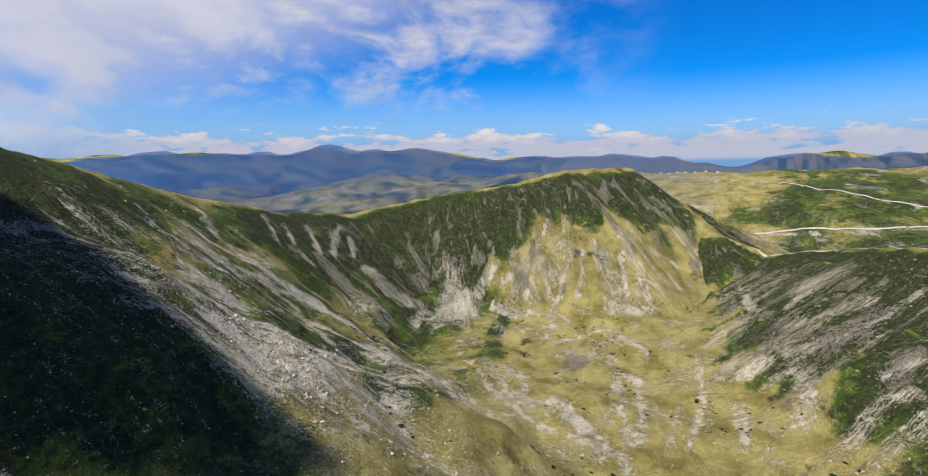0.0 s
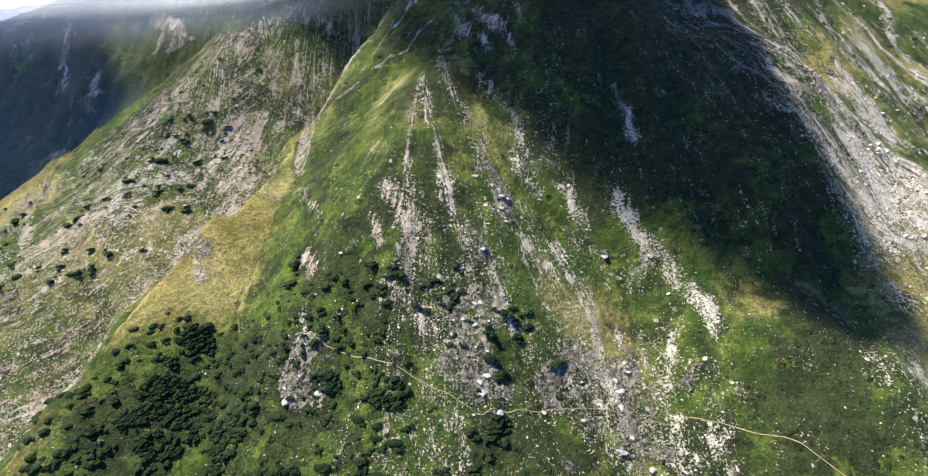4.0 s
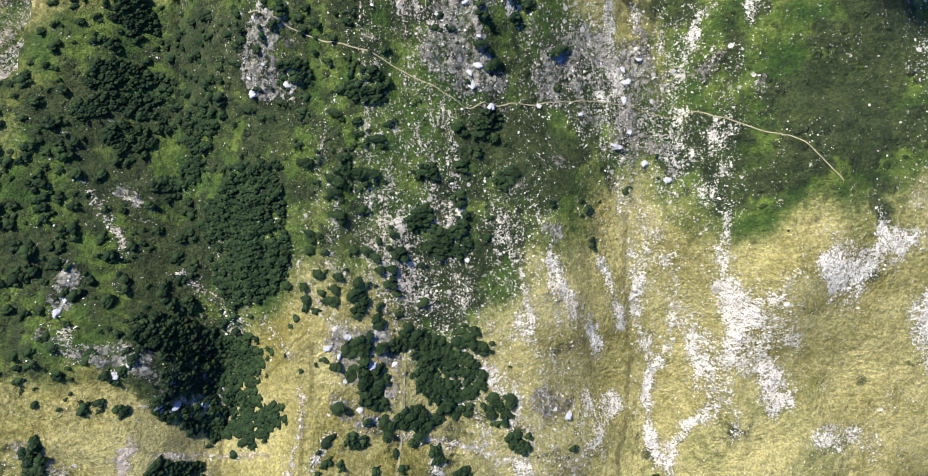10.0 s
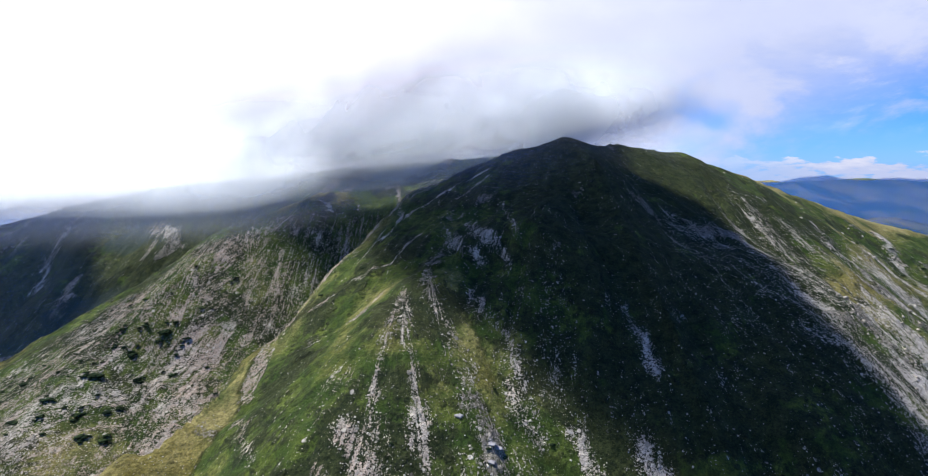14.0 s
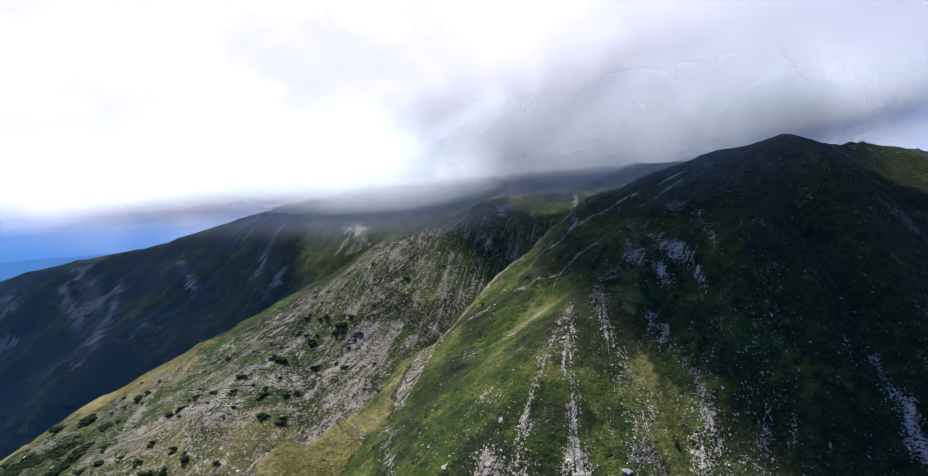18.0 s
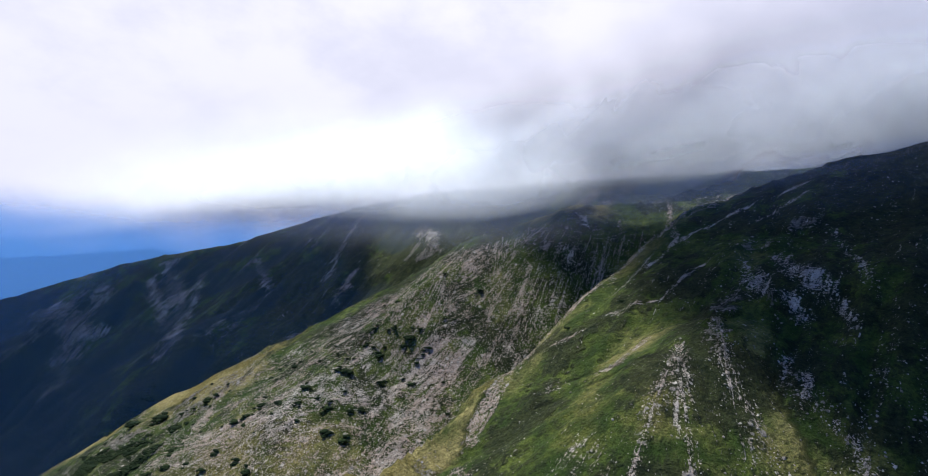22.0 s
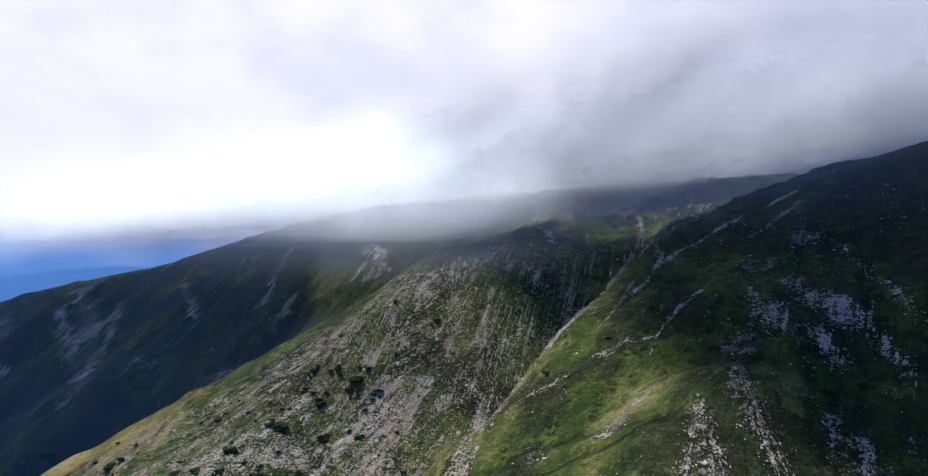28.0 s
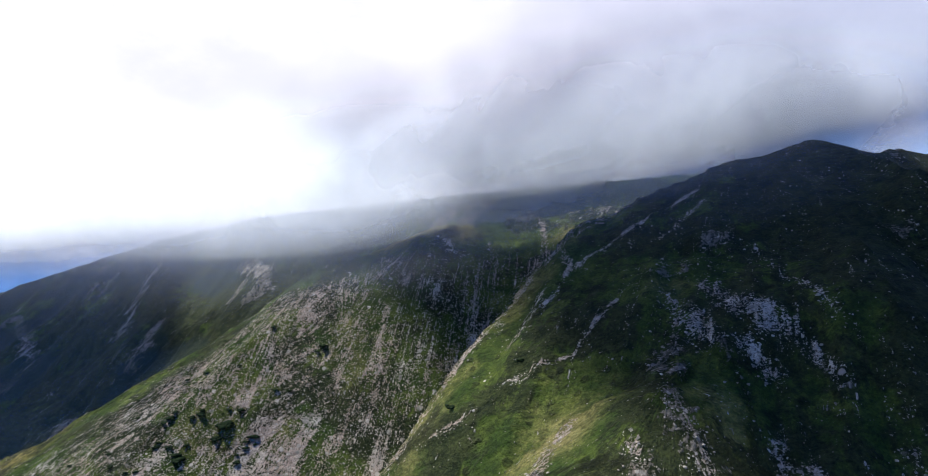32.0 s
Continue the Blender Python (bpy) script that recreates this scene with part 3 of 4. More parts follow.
    lower = step(66, 26, y - 0.30 * x - 25 * (wide - 0.5)) * step(-105, -50, x + 70 * (wide - 0.5)) * step(-120, -20, y)
    hill = step(950, 1100, x)
    wall = (ridge >= 3) * step(4, 22, d) * step(150, 60, d + 170 * (broad - 0.5) - 40 * (ridge == 4)) * step(0.30, 0.65, steep) * step(330, 410, x)
    # summit, upper crests, shady flank and left range darkened to stand for shade
    dry = np.clip(dry + 1.15 * lower - 0.35 * hill - 2.2 * wall - 0.9 * step(95, 45, np.hypot(x - 60, y - 290)) - 0.7 * step(225, 262, y) * step(120, 60, x) * step(-330, -280, x) - 0.5 * shady - 0.6 * (ridge == 2) * (x < -150) - 0.3 * low_rib * step(5, 18, crest), -1, 1)
    rock = np.maximum(rock, np.maximum(0.42 * wall, 0.34 * hill * step(2300, 1900, x)))
    wood = step(900, 1300, far) * step(0.52, 0.55, fbm(x / 420, y / 420, 161, 5) + 0.0010 * (290 - z)) * (1 - step(1000, 1150, x) * step(2300, 1900, x) * step(600, 420, y))
    wood = np.maximum(wood, step(-250, -420, x) * step(285, 215, z + (wide - 0.5) * 90))
    wood = np.maximum(wood, 0.8 * step(-180, -260, x) * (ridge == 2) * step(0.52, 0.58, fbm(x / 34, y / 34, 167, 4)) * step(6, 20, d))
    return scree, rock, dry, wood


GS, GR, GDRY, GWOOD = covers(GX, GY, GZ, GQ, GD, GW, GF)
GZ = GZ + GR * ((0.5 - np.abs(fbm(GX / 6, GY / 6, 171, 4) - 0.5) * 3) * 3.2 + 0.6) + GS * (fbm(GX / 2.5, GY / 2.5, 173, 2) - 0.5) * 0.9


# ---------------------------------------------------------------- materials
def material(name):
    m = bpy.data.materials.new(name)
    m.use_nodes = True
    t = m.node_tree
    return m, t, t.nodes["Principled BSDF"]


def bumped(tree, bsdf, height, strength, distance):
    node = tree.nodes.new("ShaderNodeBump")
    node.inputs["Strength"].default_value, node.inputs["Distance"].default_value = strength, distance
    tree.links.new(height.socket, node.inputs["Height"])
    tree.links.new(node.outputs[0], bsdf.inputs["Normal"])


def attribute(tree, name, out="Fac"):
    node = tree.nodes.new("ShaderNodeAttribute")
    node.attribute_name = name
    return Val(tree, node.outputs[out])


def cells(tree, vector, scale, feature="F1"):
    node = tree.nodes.new("ShaderNodeTexVoronoi")
    node.feature = feature
    tree.links.new(vector.socket, node.inputs["Vector"])
    node.inputs["Scale"].default_value = scale
    return Val(tree, node.outputs["Distance"]), Val(tree, node.outputs["Color"])


def ground_material():
    m, t, bsdf = material("mountain_ground")
    co = t.nodes.new("ShaderNodeTexCoord")
    pos = Val(t, co.outputs["Object"])
    fq, fd, _ = split(t, attribute(t, "flow", "Vector").socket)
    flow = combine(t, fq * 0.35, fd * 0.045, 0.0)
    scree, rock, dry, wood = (attribute(t, n) for n in ("scree", "rock", "dry", "wood"))
    run = noise_at(t, flow, 1.0, 6.0, 0.6)
    mid = noise_at(t, pos, 0.11, 5.0, 0.6)
    fine = noise_at(t, pos, 0.9, 4.0, 0.65)
    grit = noise_at(t, pos, 3.2, 3.0, 0.7)
    clump = noise_at(t, pos, 1.7, 3.0, 0.75)
    patchy = noise_at(t, pos, 0.36, 4.0, 0.7)
    lines = noise_at(t, combine(t, fq * 0.9, fd * 0.09, 5.0), 1.0, 3.0, 0.6)
    thin = noise_at(t, combine(t, fq * 2.2, fd * 0.16, 9.0), 1.0, 3.0, 0.65)
    bare = wood * -1.0 + 1.0
    px, py, pz = split(t, pos.socket)
    bent = combine(t, px + (fine - 0.5) * 1.1, py + (clump - 0.5) * 1.1, pz + (grit - 0.5) * 0.3)
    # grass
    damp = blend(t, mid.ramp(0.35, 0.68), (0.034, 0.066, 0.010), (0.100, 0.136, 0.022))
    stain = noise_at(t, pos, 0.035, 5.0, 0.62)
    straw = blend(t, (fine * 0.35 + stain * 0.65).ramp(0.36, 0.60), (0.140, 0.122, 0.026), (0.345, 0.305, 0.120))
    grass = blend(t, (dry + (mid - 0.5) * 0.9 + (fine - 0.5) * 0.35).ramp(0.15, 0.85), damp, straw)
    tuft = blend(t, clump.ramp(0.28, 0.72), (0.55, 0.57, 0.58), (1.28, 1.26, 1.22))
    grass = blend(t, patchy.ramp(0.42, 0.62) * (dry * -0.35 + 0.6), grass, blend(t, dry.ramp(0.2, 0.9), (0.018, 0.034, 0.010), (0.058, 0.052, 0.015)))
    node = t.nodes.new("ShaderNodeMix")
    node.data_type, node.blend_type = "RGBA", "MULTIPLY"
    node.inputs[0].default_value = 1.0
    t.links.new(grass.socket, node.inputs[6]), t.links.new(tuft.socket, node.inputs[7])
    grass = Val(t, node.outputs[2])
    # low heath; on the shady slopes its dark green stands in for shade
    heath_and_shade = (noise_at(t, pos, 0.045, 6.0, 0.66) + (run - 0.5) * 0.25 + (lines - 0.5) * 0.15 - dry * 0.14).ramp(0.46, 0.55) * 0.85
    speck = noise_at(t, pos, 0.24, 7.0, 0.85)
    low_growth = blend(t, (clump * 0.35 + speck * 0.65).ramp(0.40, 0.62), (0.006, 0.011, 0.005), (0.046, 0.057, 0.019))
    grass = blend(t, heath_and_shade, grass, low_growth)
    # single tussocks and cushions of low shrub
    bush, bush_tone = cells(t, bent, 0.30)
    grown = ((mid - 0.47) * 2.2 - split(t, bush_tone.socket)[1] * 0.8 + 0.16).ramp(0.0, 0.1) * bush.ramp(0.36, 0.24) * bare * (dry * -0.95 + 0.95)
    grass = blend(t, grown * 0.7, grass, low_growth)
    grass = blend(t, wood, grass, blend(t, fine.ramp(0.3, 0.7), (0.010, 0.022, 0.022), (0.026, 0.044, 0.034)))
    # stones: loose ones in the grass, closed scree, solid rock
    strew = scree * 0.62 + run.ramp(0.50, 0.80) * 0.40 + lines.ramp(0.52, 0.74) * 0.42 + thin.ramp(0.5, 0.8) * 0.30 + rock * 0.3 + (mid - 0.56) * 0.7 - 0.07
    strew = strew.math("MULTIPLY", bare, clamp=True)
    loose, stone = None, None
    for size, wide, share in ((2.1, 0.42, 1.0), (0.95, 0.37, 0.62), (0.42, 0.33, 0.42), (0.20, 0.28, 0.20)):
        near, tone = cells(t, bent, size)
        pick, shade, _ = split(t, tone.socket)
        one = (strew * share - pick).ramp(0.0, 0.08) * near.ramp(wide, wide - 0.10)
        loose = one if loose is None else loose.math("MAXIMUM", one)
        grey = blend(t, shade, (0.23, 0.215, 0.18), (0.66, 0.62, 0.52))
        stone = grey if stone is None else blend(t, one, stone, grey)
    closed = (scree * 0.66 + (run - 0.5) * 0.9 + (lines - 0.5) * 0.85 + (thin - 0.5) * 0.4 + (clump - 0.5) * 1.4 + (speck - 0.5) * 1.3 + (fine - 0.5) * 0.6).ramp(0.42, 0.62) * bare
    solid = (rock * 0.8 + (fine - 0.5) * 1.1 + (run - 0.5) * 0.7 + (speck - 0.5) * 1.6).ramp(0.46, 0.60) * bare
    rubble = blend(t, (grit * 0.4 + clump * 0.3 + speck * 0.3).ramp(0.36, 0.58), (0.24, 0.225, 0.18), (0.74, 0.70, 0.58))
    rubble = blend(t, stain.ramp(0.34, 0.54) * (px.ramp(40, -50) * 0.75 + 0.2), rubble, blend(t, (grit * 0.6 + fine * 0.4).ramp(0.32, 0.68), (0.29, 0.22, 0.165), (0.58, 0.475, 0.38)))
    cliff = blend(t, (fine * 0.5 + clump * 0.2 + run * 0.3).ramp(0.38, 0.62), (0.042, 0.041, 0.031), (0.29, 0.27, 0.215))
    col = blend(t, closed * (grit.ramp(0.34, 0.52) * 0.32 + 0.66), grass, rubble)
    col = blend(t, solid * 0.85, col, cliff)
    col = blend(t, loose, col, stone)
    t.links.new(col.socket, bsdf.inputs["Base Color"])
    bsdf.inputs["Roughness"].default_value = 0.92
    bsdf.inputs["Specular IOR Level"].default_value = 0.15
    crag = cells(t, pos, 0.45)[0]
    height = grit * 0.35 + fine * 1.0 + patchy * 1.5 + speck * 0.8 + loose * 0.35 + grown * 0.8 + crag * (solid + closed * 0.4) * 1.4 + run * 0.9
    bumped(t, bsdf, height, 1.0, 1.1)
    return m


def foliage_material(name, dark, light):
    m, t, bsdf = material(name)
    co = t.nodes.new("ShaderNodeTexCoord")
    pos = Val(t, co.outputs["Object"])
    info = t.nodes.new("ShaderNodeObjectInfo")
    geo = t.nodes.new("ShaderNodeNewGeometry")
    n = noise_at(t, pos, 1.3, 3.0, 0.6)
    mixd = (n * 0.6 + Val(t, geo.outputs["Random Per Island"]) * 0.5 + Val(t, info.outputs["Random"]) * 0.3 - 0.2)
    t.links.new(blend(t, mixd.ramp(0.2, 0.8), dark, light).socket, bsdf.inputs["Base Color"])
    bsdf.inputs["Roughness"].default_value, bsdf.inputs["Specular IOR Level"].default_value = 0.9, 0.06
    return m


def stone_material(name="limestone", dark=(0.16, 0.145, 0.115), light=(0.50, 0.46, 0.37)):
    m, t, bsdf = material(name)
    co = t.nodes.new("ShaderNodeTexCoord")
    pos = Val(t, co.outputs["Object"])
    info = t.nodes.new("ShaderNodeObjectInfo")
    geo = t.nodes.new("ShaderNodeNewGeometry")
    n = noise_at(t, pos, 1.1, 5.0, 0.65)
    tone = n * 0.7 + Val(t, geo.outputs["Random Per Island"]) * 0.4 + Val(t, info.outputs["Random"]) * 0.2
    t.links.new(blend(t, tone.ramp(0.3, 0.95), dark, light).socket, bsdf.inputs["Base Color"])
    bsdf.inputs["Roughness"].default_value = 0.9
    bumped(t, bsdf, n, 0.6, 0.15)
    return m


def surface_material(name, a, b, scale):
    m, t, bsdf = material(name)
    co = t.nodes.new("ShaderNodeTexCoord")
    n = noise_at(t, Val(t, co.outputs["Object"]), scale, 5.0, 0.6)
    t.links.new(blend(t, n.ramp(0.35, 0.65), a, b).socket, bsdf.inputs["Base Color"])
    bsdf.inputs["Roughness"].default_value = 0.85
    bumped(t, bsdf, n, 0.4, 0.2)
    return m


def cloud_material(name, scale, tint, soft=False):
    m = bpy.data.materials.new(name)
    m.use_nodes = True
    t = m.node_tree
    t.nodes.remove(t.nodes["Principled BSDF"])
    co = t.nodes.new("ShaderNodeTexCoord")
    n = noise_at(t, Val(t, co.outputs["Object"]), scale, 6.0, 0.55, 0.4)
    fade = attribute(t, "fade")
    dens = attribute(t, "dens")
    if soft:
        alpha = fade * (n.ramp(0.28, 0.68) * 0.75 + 0.25) * dens
    else:
        alpha = (fade * 1.5 + (n - 0.5) * 1.7 - 0.35).ramp(0.0, 0.9) * fade.ramp(0.0, 0.25) * dens
    dif, tra, clear, mix1, mix2 = (t.nodes.new("ShaderNode" + k) for k in ("BsdfDiffuse", "BsdfTranslucent", "BsdfTransparent", "MixShader", "MixShader"))
    for b in (dif, tra):
        b.inputs[0].default_value = (*tint, 1)
    if soft:                          # vapour has no sides: it takes light from above all through
        up = combine(t, -0.35, 0.0, 0.94)
        t.links.new(up.socket, dif.inputs["Normal"])
    t.links.new(dif.outputs[0], mix1.inputs[1]), t.links.new(tra.outputs[0], mix1.inputs[2])
    mix1.inputs[0].default_value = 0.3 if soft else 0.6
    t.links.new(alpha.socket, mix2.inputs[0])
    t.links.new(clear.outputs[0], mix2.inputs[1]), t.links.new(mix1.outputs[0], mix2.inputs[2])
    t.links.new(mix2.outputs[0], t.nodes["Material Output"].inputs[0])
    return m


# ---------------------------------------------------------------- ground
def from_arrays(name, co, faces, smooth=False):
    """A mesh from points and faces that all have the same number of corners."""
    me = bpy.data.meshes.new(name)
    co, faces = np.asarray(co, float), np.asarray(faces)
    k = faces.shape[1]
    me.vertices.add(len(co))
    me.vertices.foreach_set("co", co.ravel())
    me.loops.add(faces.size)
    me.loops.foreach_set("vertex_index", faces.ravel())
    me.polygons.add(len(faces))
    me.polygons.foreach_set("loop_start", np.arange(0, faces.size, k))
    me.polygons.foreach_set("loop_total", np.full(len(faces), k))
    me.update()
    if smooth:
        me.shade_smooth()
    return me


def sheet(name, px, py, pz):
    """A smooth mesh over a grid of points."""
    ny, nx = px.shape
    i = (np.arange(ny - 1)[:, None] * nx + np.arange(nx - 1)[None]).ravel()
    return from_arrays(name, np.stack([px, py, pz], -1).reshape(-1, 3), np.stack([i, i + 1, i + 1 + nx, i + nx], -1), True)


def floats(me, name, values):
    me.attributes.new(name, "FLOAT", "POINT").data.foreach_set("value", np.asarray(values, np.float32).ravel())


me = sheet("ground", GX, GY, GZ)
me.attributes.new("flow", "FLOAT_VECTOR", "POINT").data.foreach_set("vector", np.stack([GQ, np.where(GW == 1, 2.5, 1.0) * GD, GW], -1).astype(np.float32).ravel())
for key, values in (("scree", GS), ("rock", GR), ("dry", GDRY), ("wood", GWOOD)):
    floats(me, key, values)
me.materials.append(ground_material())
ground = tagged(new("ground", me), "steep mountain slopes of green and straw-yellow grass with pale grey scree runs", "ground", kind="structure")


def part(name, data, mat, parent, label=""):
    if mat and not data.materials:
        data.materials.append(mat)
    ob = new(name, data)
    ob.parent = parent
    return tagged(ob, label)


# ---------------------------------------------------------------- cloud on the summit, haze in the distance
def veil_arc(thing, name, mat, r, a0, a1, base, tall, dens, fade_of):
    """An upright curved sheet of vapour, round the mountain's foot."""
    A, U = np.meshgrid(np.radians(np.linspace(a0, a1, 120)), np.linspace(0, 1, 36))
    deg = np.degrees(A)
    R = r * (1 + 0.05 * np.sin(A * 5) + 0.03 * np.sin(U * 4))
    low, high = base(deg), tall(deg)
    me = sheet(name, -10 + R * np.sin(A), R * np.cos(A), low + U * high)
    fade = fade_of(deg, U) * step(a0, a0 + 12, deg) * step(a1, a1 - 12, deg)
    floats(me, "fade", fade), floats(me, "dens", np.full(fade.shape, dens))
    part(name, me, mat, thing)


def cloud_bank():
    thing = tagged(new("cloud"), "low white cloud bank clinging to the mountain top", "cloud")
    mat = cloud_material("cloud_vapour", 0.014, (0.76, 0.86, 1.0), True)
    for r, dens in ((215, 0.10), (246, 0.20), (272, 0.28), (298, 0.5), (322, 0.58), (350, 0.66), (395, 0.78), (445, 0.82)):
        def base(deg, r=r):
            e = np.interp(deg, [-90, -60, -40, -20, -8, 2, 10, 18, 30, 45], [-6.5, -5.4, -4.0, -2.4, 0.2, 1.5, 2.6, 4.2, 8, 13])
            return 388 + (r - 45) * np.tan(np.radians(e))

        def tall(deg, r=r):
            top = np.interp(deg, [-88, -60, -40, -20, -10, 0, 10, 20, 34], [380, 400, 436, 456, 468, 480, 494, 498, 490])
            top = top - (26 if r < 290 else 0)
            return np.maximum(top + 12 * np.sin(deg / 7 + r) + 0.05 * (r - 215) - base(deg), 20)
        veil_arc(thing, "veil", mat, r, -88, 34, base, tall, dens, lambda deg, U, r=r: step(0.0, 0.55, U) * step(1.0, 0.45, U) * step(-62, -28, deg) * step(27, 8, deg) * (step(24, 6, deg) if r < 290 else 1) * 1.1)


def shade_cloud():
    """Unseen cloud sheets added overhead, cut to keep the sun off chosen upper slopes."""
    thing = tagged(new("cloud"), "added cloud sheets overhead, out of view, that shade the mountain's upper slopes", "cloud")
    mat = cloud_material("shade_cloud_body", 0.012, (0.93, 0.93, 0.95))
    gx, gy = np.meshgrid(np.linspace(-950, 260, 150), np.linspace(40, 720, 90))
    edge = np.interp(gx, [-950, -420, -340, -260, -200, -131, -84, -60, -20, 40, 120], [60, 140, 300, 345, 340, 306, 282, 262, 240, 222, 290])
    # a gap is left so that the cloud bank below stays sunlit
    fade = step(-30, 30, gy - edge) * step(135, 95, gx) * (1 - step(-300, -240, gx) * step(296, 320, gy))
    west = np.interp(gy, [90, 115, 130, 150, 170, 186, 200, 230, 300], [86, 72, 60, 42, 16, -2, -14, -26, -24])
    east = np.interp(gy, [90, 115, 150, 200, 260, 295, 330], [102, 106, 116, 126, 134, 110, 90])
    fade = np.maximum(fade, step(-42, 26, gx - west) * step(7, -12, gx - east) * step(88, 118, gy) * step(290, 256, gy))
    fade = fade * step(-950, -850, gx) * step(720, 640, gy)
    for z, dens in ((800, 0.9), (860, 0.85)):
        # moved towards the sun, so the shade lands on the ground outlined above
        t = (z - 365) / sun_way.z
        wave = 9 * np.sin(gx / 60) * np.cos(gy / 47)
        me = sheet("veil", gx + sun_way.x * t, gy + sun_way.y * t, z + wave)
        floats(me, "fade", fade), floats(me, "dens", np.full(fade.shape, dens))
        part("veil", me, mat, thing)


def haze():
    # tinted sheets stand in for distance haze, tops cut to the far skyline
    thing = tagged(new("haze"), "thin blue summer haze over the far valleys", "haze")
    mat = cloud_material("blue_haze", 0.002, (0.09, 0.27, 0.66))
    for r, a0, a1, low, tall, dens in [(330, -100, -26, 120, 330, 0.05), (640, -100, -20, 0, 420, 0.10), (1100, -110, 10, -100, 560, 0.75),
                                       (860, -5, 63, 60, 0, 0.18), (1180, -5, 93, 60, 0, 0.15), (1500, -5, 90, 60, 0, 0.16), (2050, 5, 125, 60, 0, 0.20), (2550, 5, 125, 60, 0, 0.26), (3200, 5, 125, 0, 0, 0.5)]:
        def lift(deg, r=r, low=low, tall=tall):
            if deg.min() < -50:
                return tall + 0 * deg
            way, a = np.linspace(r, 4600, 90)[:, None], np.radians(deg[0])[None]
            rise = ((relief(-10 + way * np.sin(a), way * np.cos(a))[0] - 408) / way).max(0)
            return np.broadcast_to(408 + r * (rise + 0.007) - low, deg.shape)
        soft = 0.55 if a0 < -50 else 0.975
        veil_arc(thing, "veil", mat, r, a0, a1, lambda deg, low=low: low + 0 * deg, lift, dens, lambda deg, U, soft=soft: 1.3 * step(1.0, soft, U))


cloud_bank()
shade_cloud()
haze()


# ---------------------------------------------------------------- scatter
def ground_at(x, y):
    """Height of the ground sheet, read between its points."""
    x, y = np.asarray(x, float), np.asarray(y, float)
    i = np.clip(np.searchsorted(xs, x) - 1, 0, len(xs) - 2)
    j = np.clip(np.searchsorted(ys, y) - 1, 0, len(ys) - 2)
    u, v = (x - xs[i]) / (xs[i + 1] - xs[i]), (y - ys[j]) / (ys[j + 1] - ys[j])
    return (GZ[j, i] * (1 - u) + GZ[j, i + 1] * u) * (1 - v) + (GZ[j + 1, i] * (1 - u) + GZ[j + 1, i + 1] * u) * v


def cover_at(field, x, y):
    i = np.clip(np.searchsorted(xs, x), 0, len(xs) - 1)
    j = np.clip(np.searchsorted(ys, y), 0, len(ys) - 1)
    return field[j, i]


rng = np.random.default_rng(7)


def ico(subdivisions):
    bm = bmesh.new()
    bmesh.ops.create_icosphere(bm, subdivisions=subdivisions, radius=1.0)
    bm.verts.ensure_lookup_table()
    co = np.array([v.co[:] for v in bm.verts])
    fa = np.array([[v.index for v in f.verts] for f in bm.faces])
    bm.free()
    return co, fa


ICO1, ICO2 = ico(1), ico(2)


def shrub_crown(seed, tufts):
    """Lobed cushion of a dwarf pine: dark lumps closed over by short upright needle tufts. Points and triangles, about 1 m in radius."""
    r = np.random.default_rng(seed)
    pts, tris, n = [], [], 0
    lobes = [(0.0, 0.0, 0.62)] + [(math.cos(a) * m, math.sin(a) * m, w) for a, m, w in zip(r.uniform(0, 6.28, 8), r.uniform(0.3, 0.72, 8), r.uniform(0.22, 0.44, 8))]
    for lx, ly, lw in lobes:
        c = ICO1[0] * (1 + 0.25 * (r.random((len(ICO1[0]), 1)) - 0.5)) * np.array([lw, lw, lw * 0.75]) + np.array([lx, ly, 0.16 + lw * 0.25])
        pts.append(c), tris.append(ICO1[1] + n)
        n += len(c)
        for _ in range(int(tufts * lw)):
            a, e = r.uniform(0, 6.28), math.asin(r.uniform(-0.1, 1.0))
            o = np.array([math.cos(a) * math.cos(e), math.sin(a) * math.cos(e), math.sin(e)])
            p = o * np.array([lw, lw, lw * 0.75]) * r.uniform(0.9, 1.08) + np.array([lx, ly, 0.16 + lw * 0.25])
            side = np.cross(o, r.normal(size=3))
            side /= np.linalg.norm(side) + 1e-9
            s = r.uniform(0.07, 0.13)
            tip = p + (o * 0.6 + np.array([0, 0, 0.6])) * s * 1.7
            third = np.cross(o, side)
            pts.append(np.array([p + side * s, p - side * s * 0.5 + third * s * 0.8, p - side * s * 0.5 - third * s * 0.8, tip]))
            tris.append(np.array([[0, 1, 3], [1, 2, 3], [2, 0, 3]]) + n)
            n += 4
    return np.concatenate(pts), np.concatenate(tris)


def shrub_stems(seed):
    """Short crooked stems that lean out from the root."""
    r = np.random.default_rng(seed + 50)
    pts, tris, n = [], [], 0
    for a in r.uniform(0, 6.28, 4):
        ring = np.linspace(0, 6.28, 6)[:-1]
        for k, (out, up, w) in enumerate(((0.0, -0.25, 0.06), (0.2, 0.1, 0.045), (0.45, 0.3, 0.02))):
            c = np.array([math.cos(a) * out, math.sin(a) * out, up])
            pts.append(c + np.stack([np.cos(ring) * w, np.sin(ring) * w, 0 * ring], -1))
        for k in range(2):
            for q in range(5):
                b, e = n + k * 5 + q, n + k * 5 + (q + 1) % 5
                tris += [[b, e, e + 5], [b, e + 5, b + 5]]
        n += 15
    return np.concatenate(pts), np.array(tris)


pine_green = foliage_material("dwarf_pine_needles", (0.007, 0.015, 0.007), (0.020, 0.034, 0.012))
bark = surface_material("bark", (0.06, 0.045, 0.035), (0.13, 0.10, 0.08), 6.0)
stone_grey = stone_material()

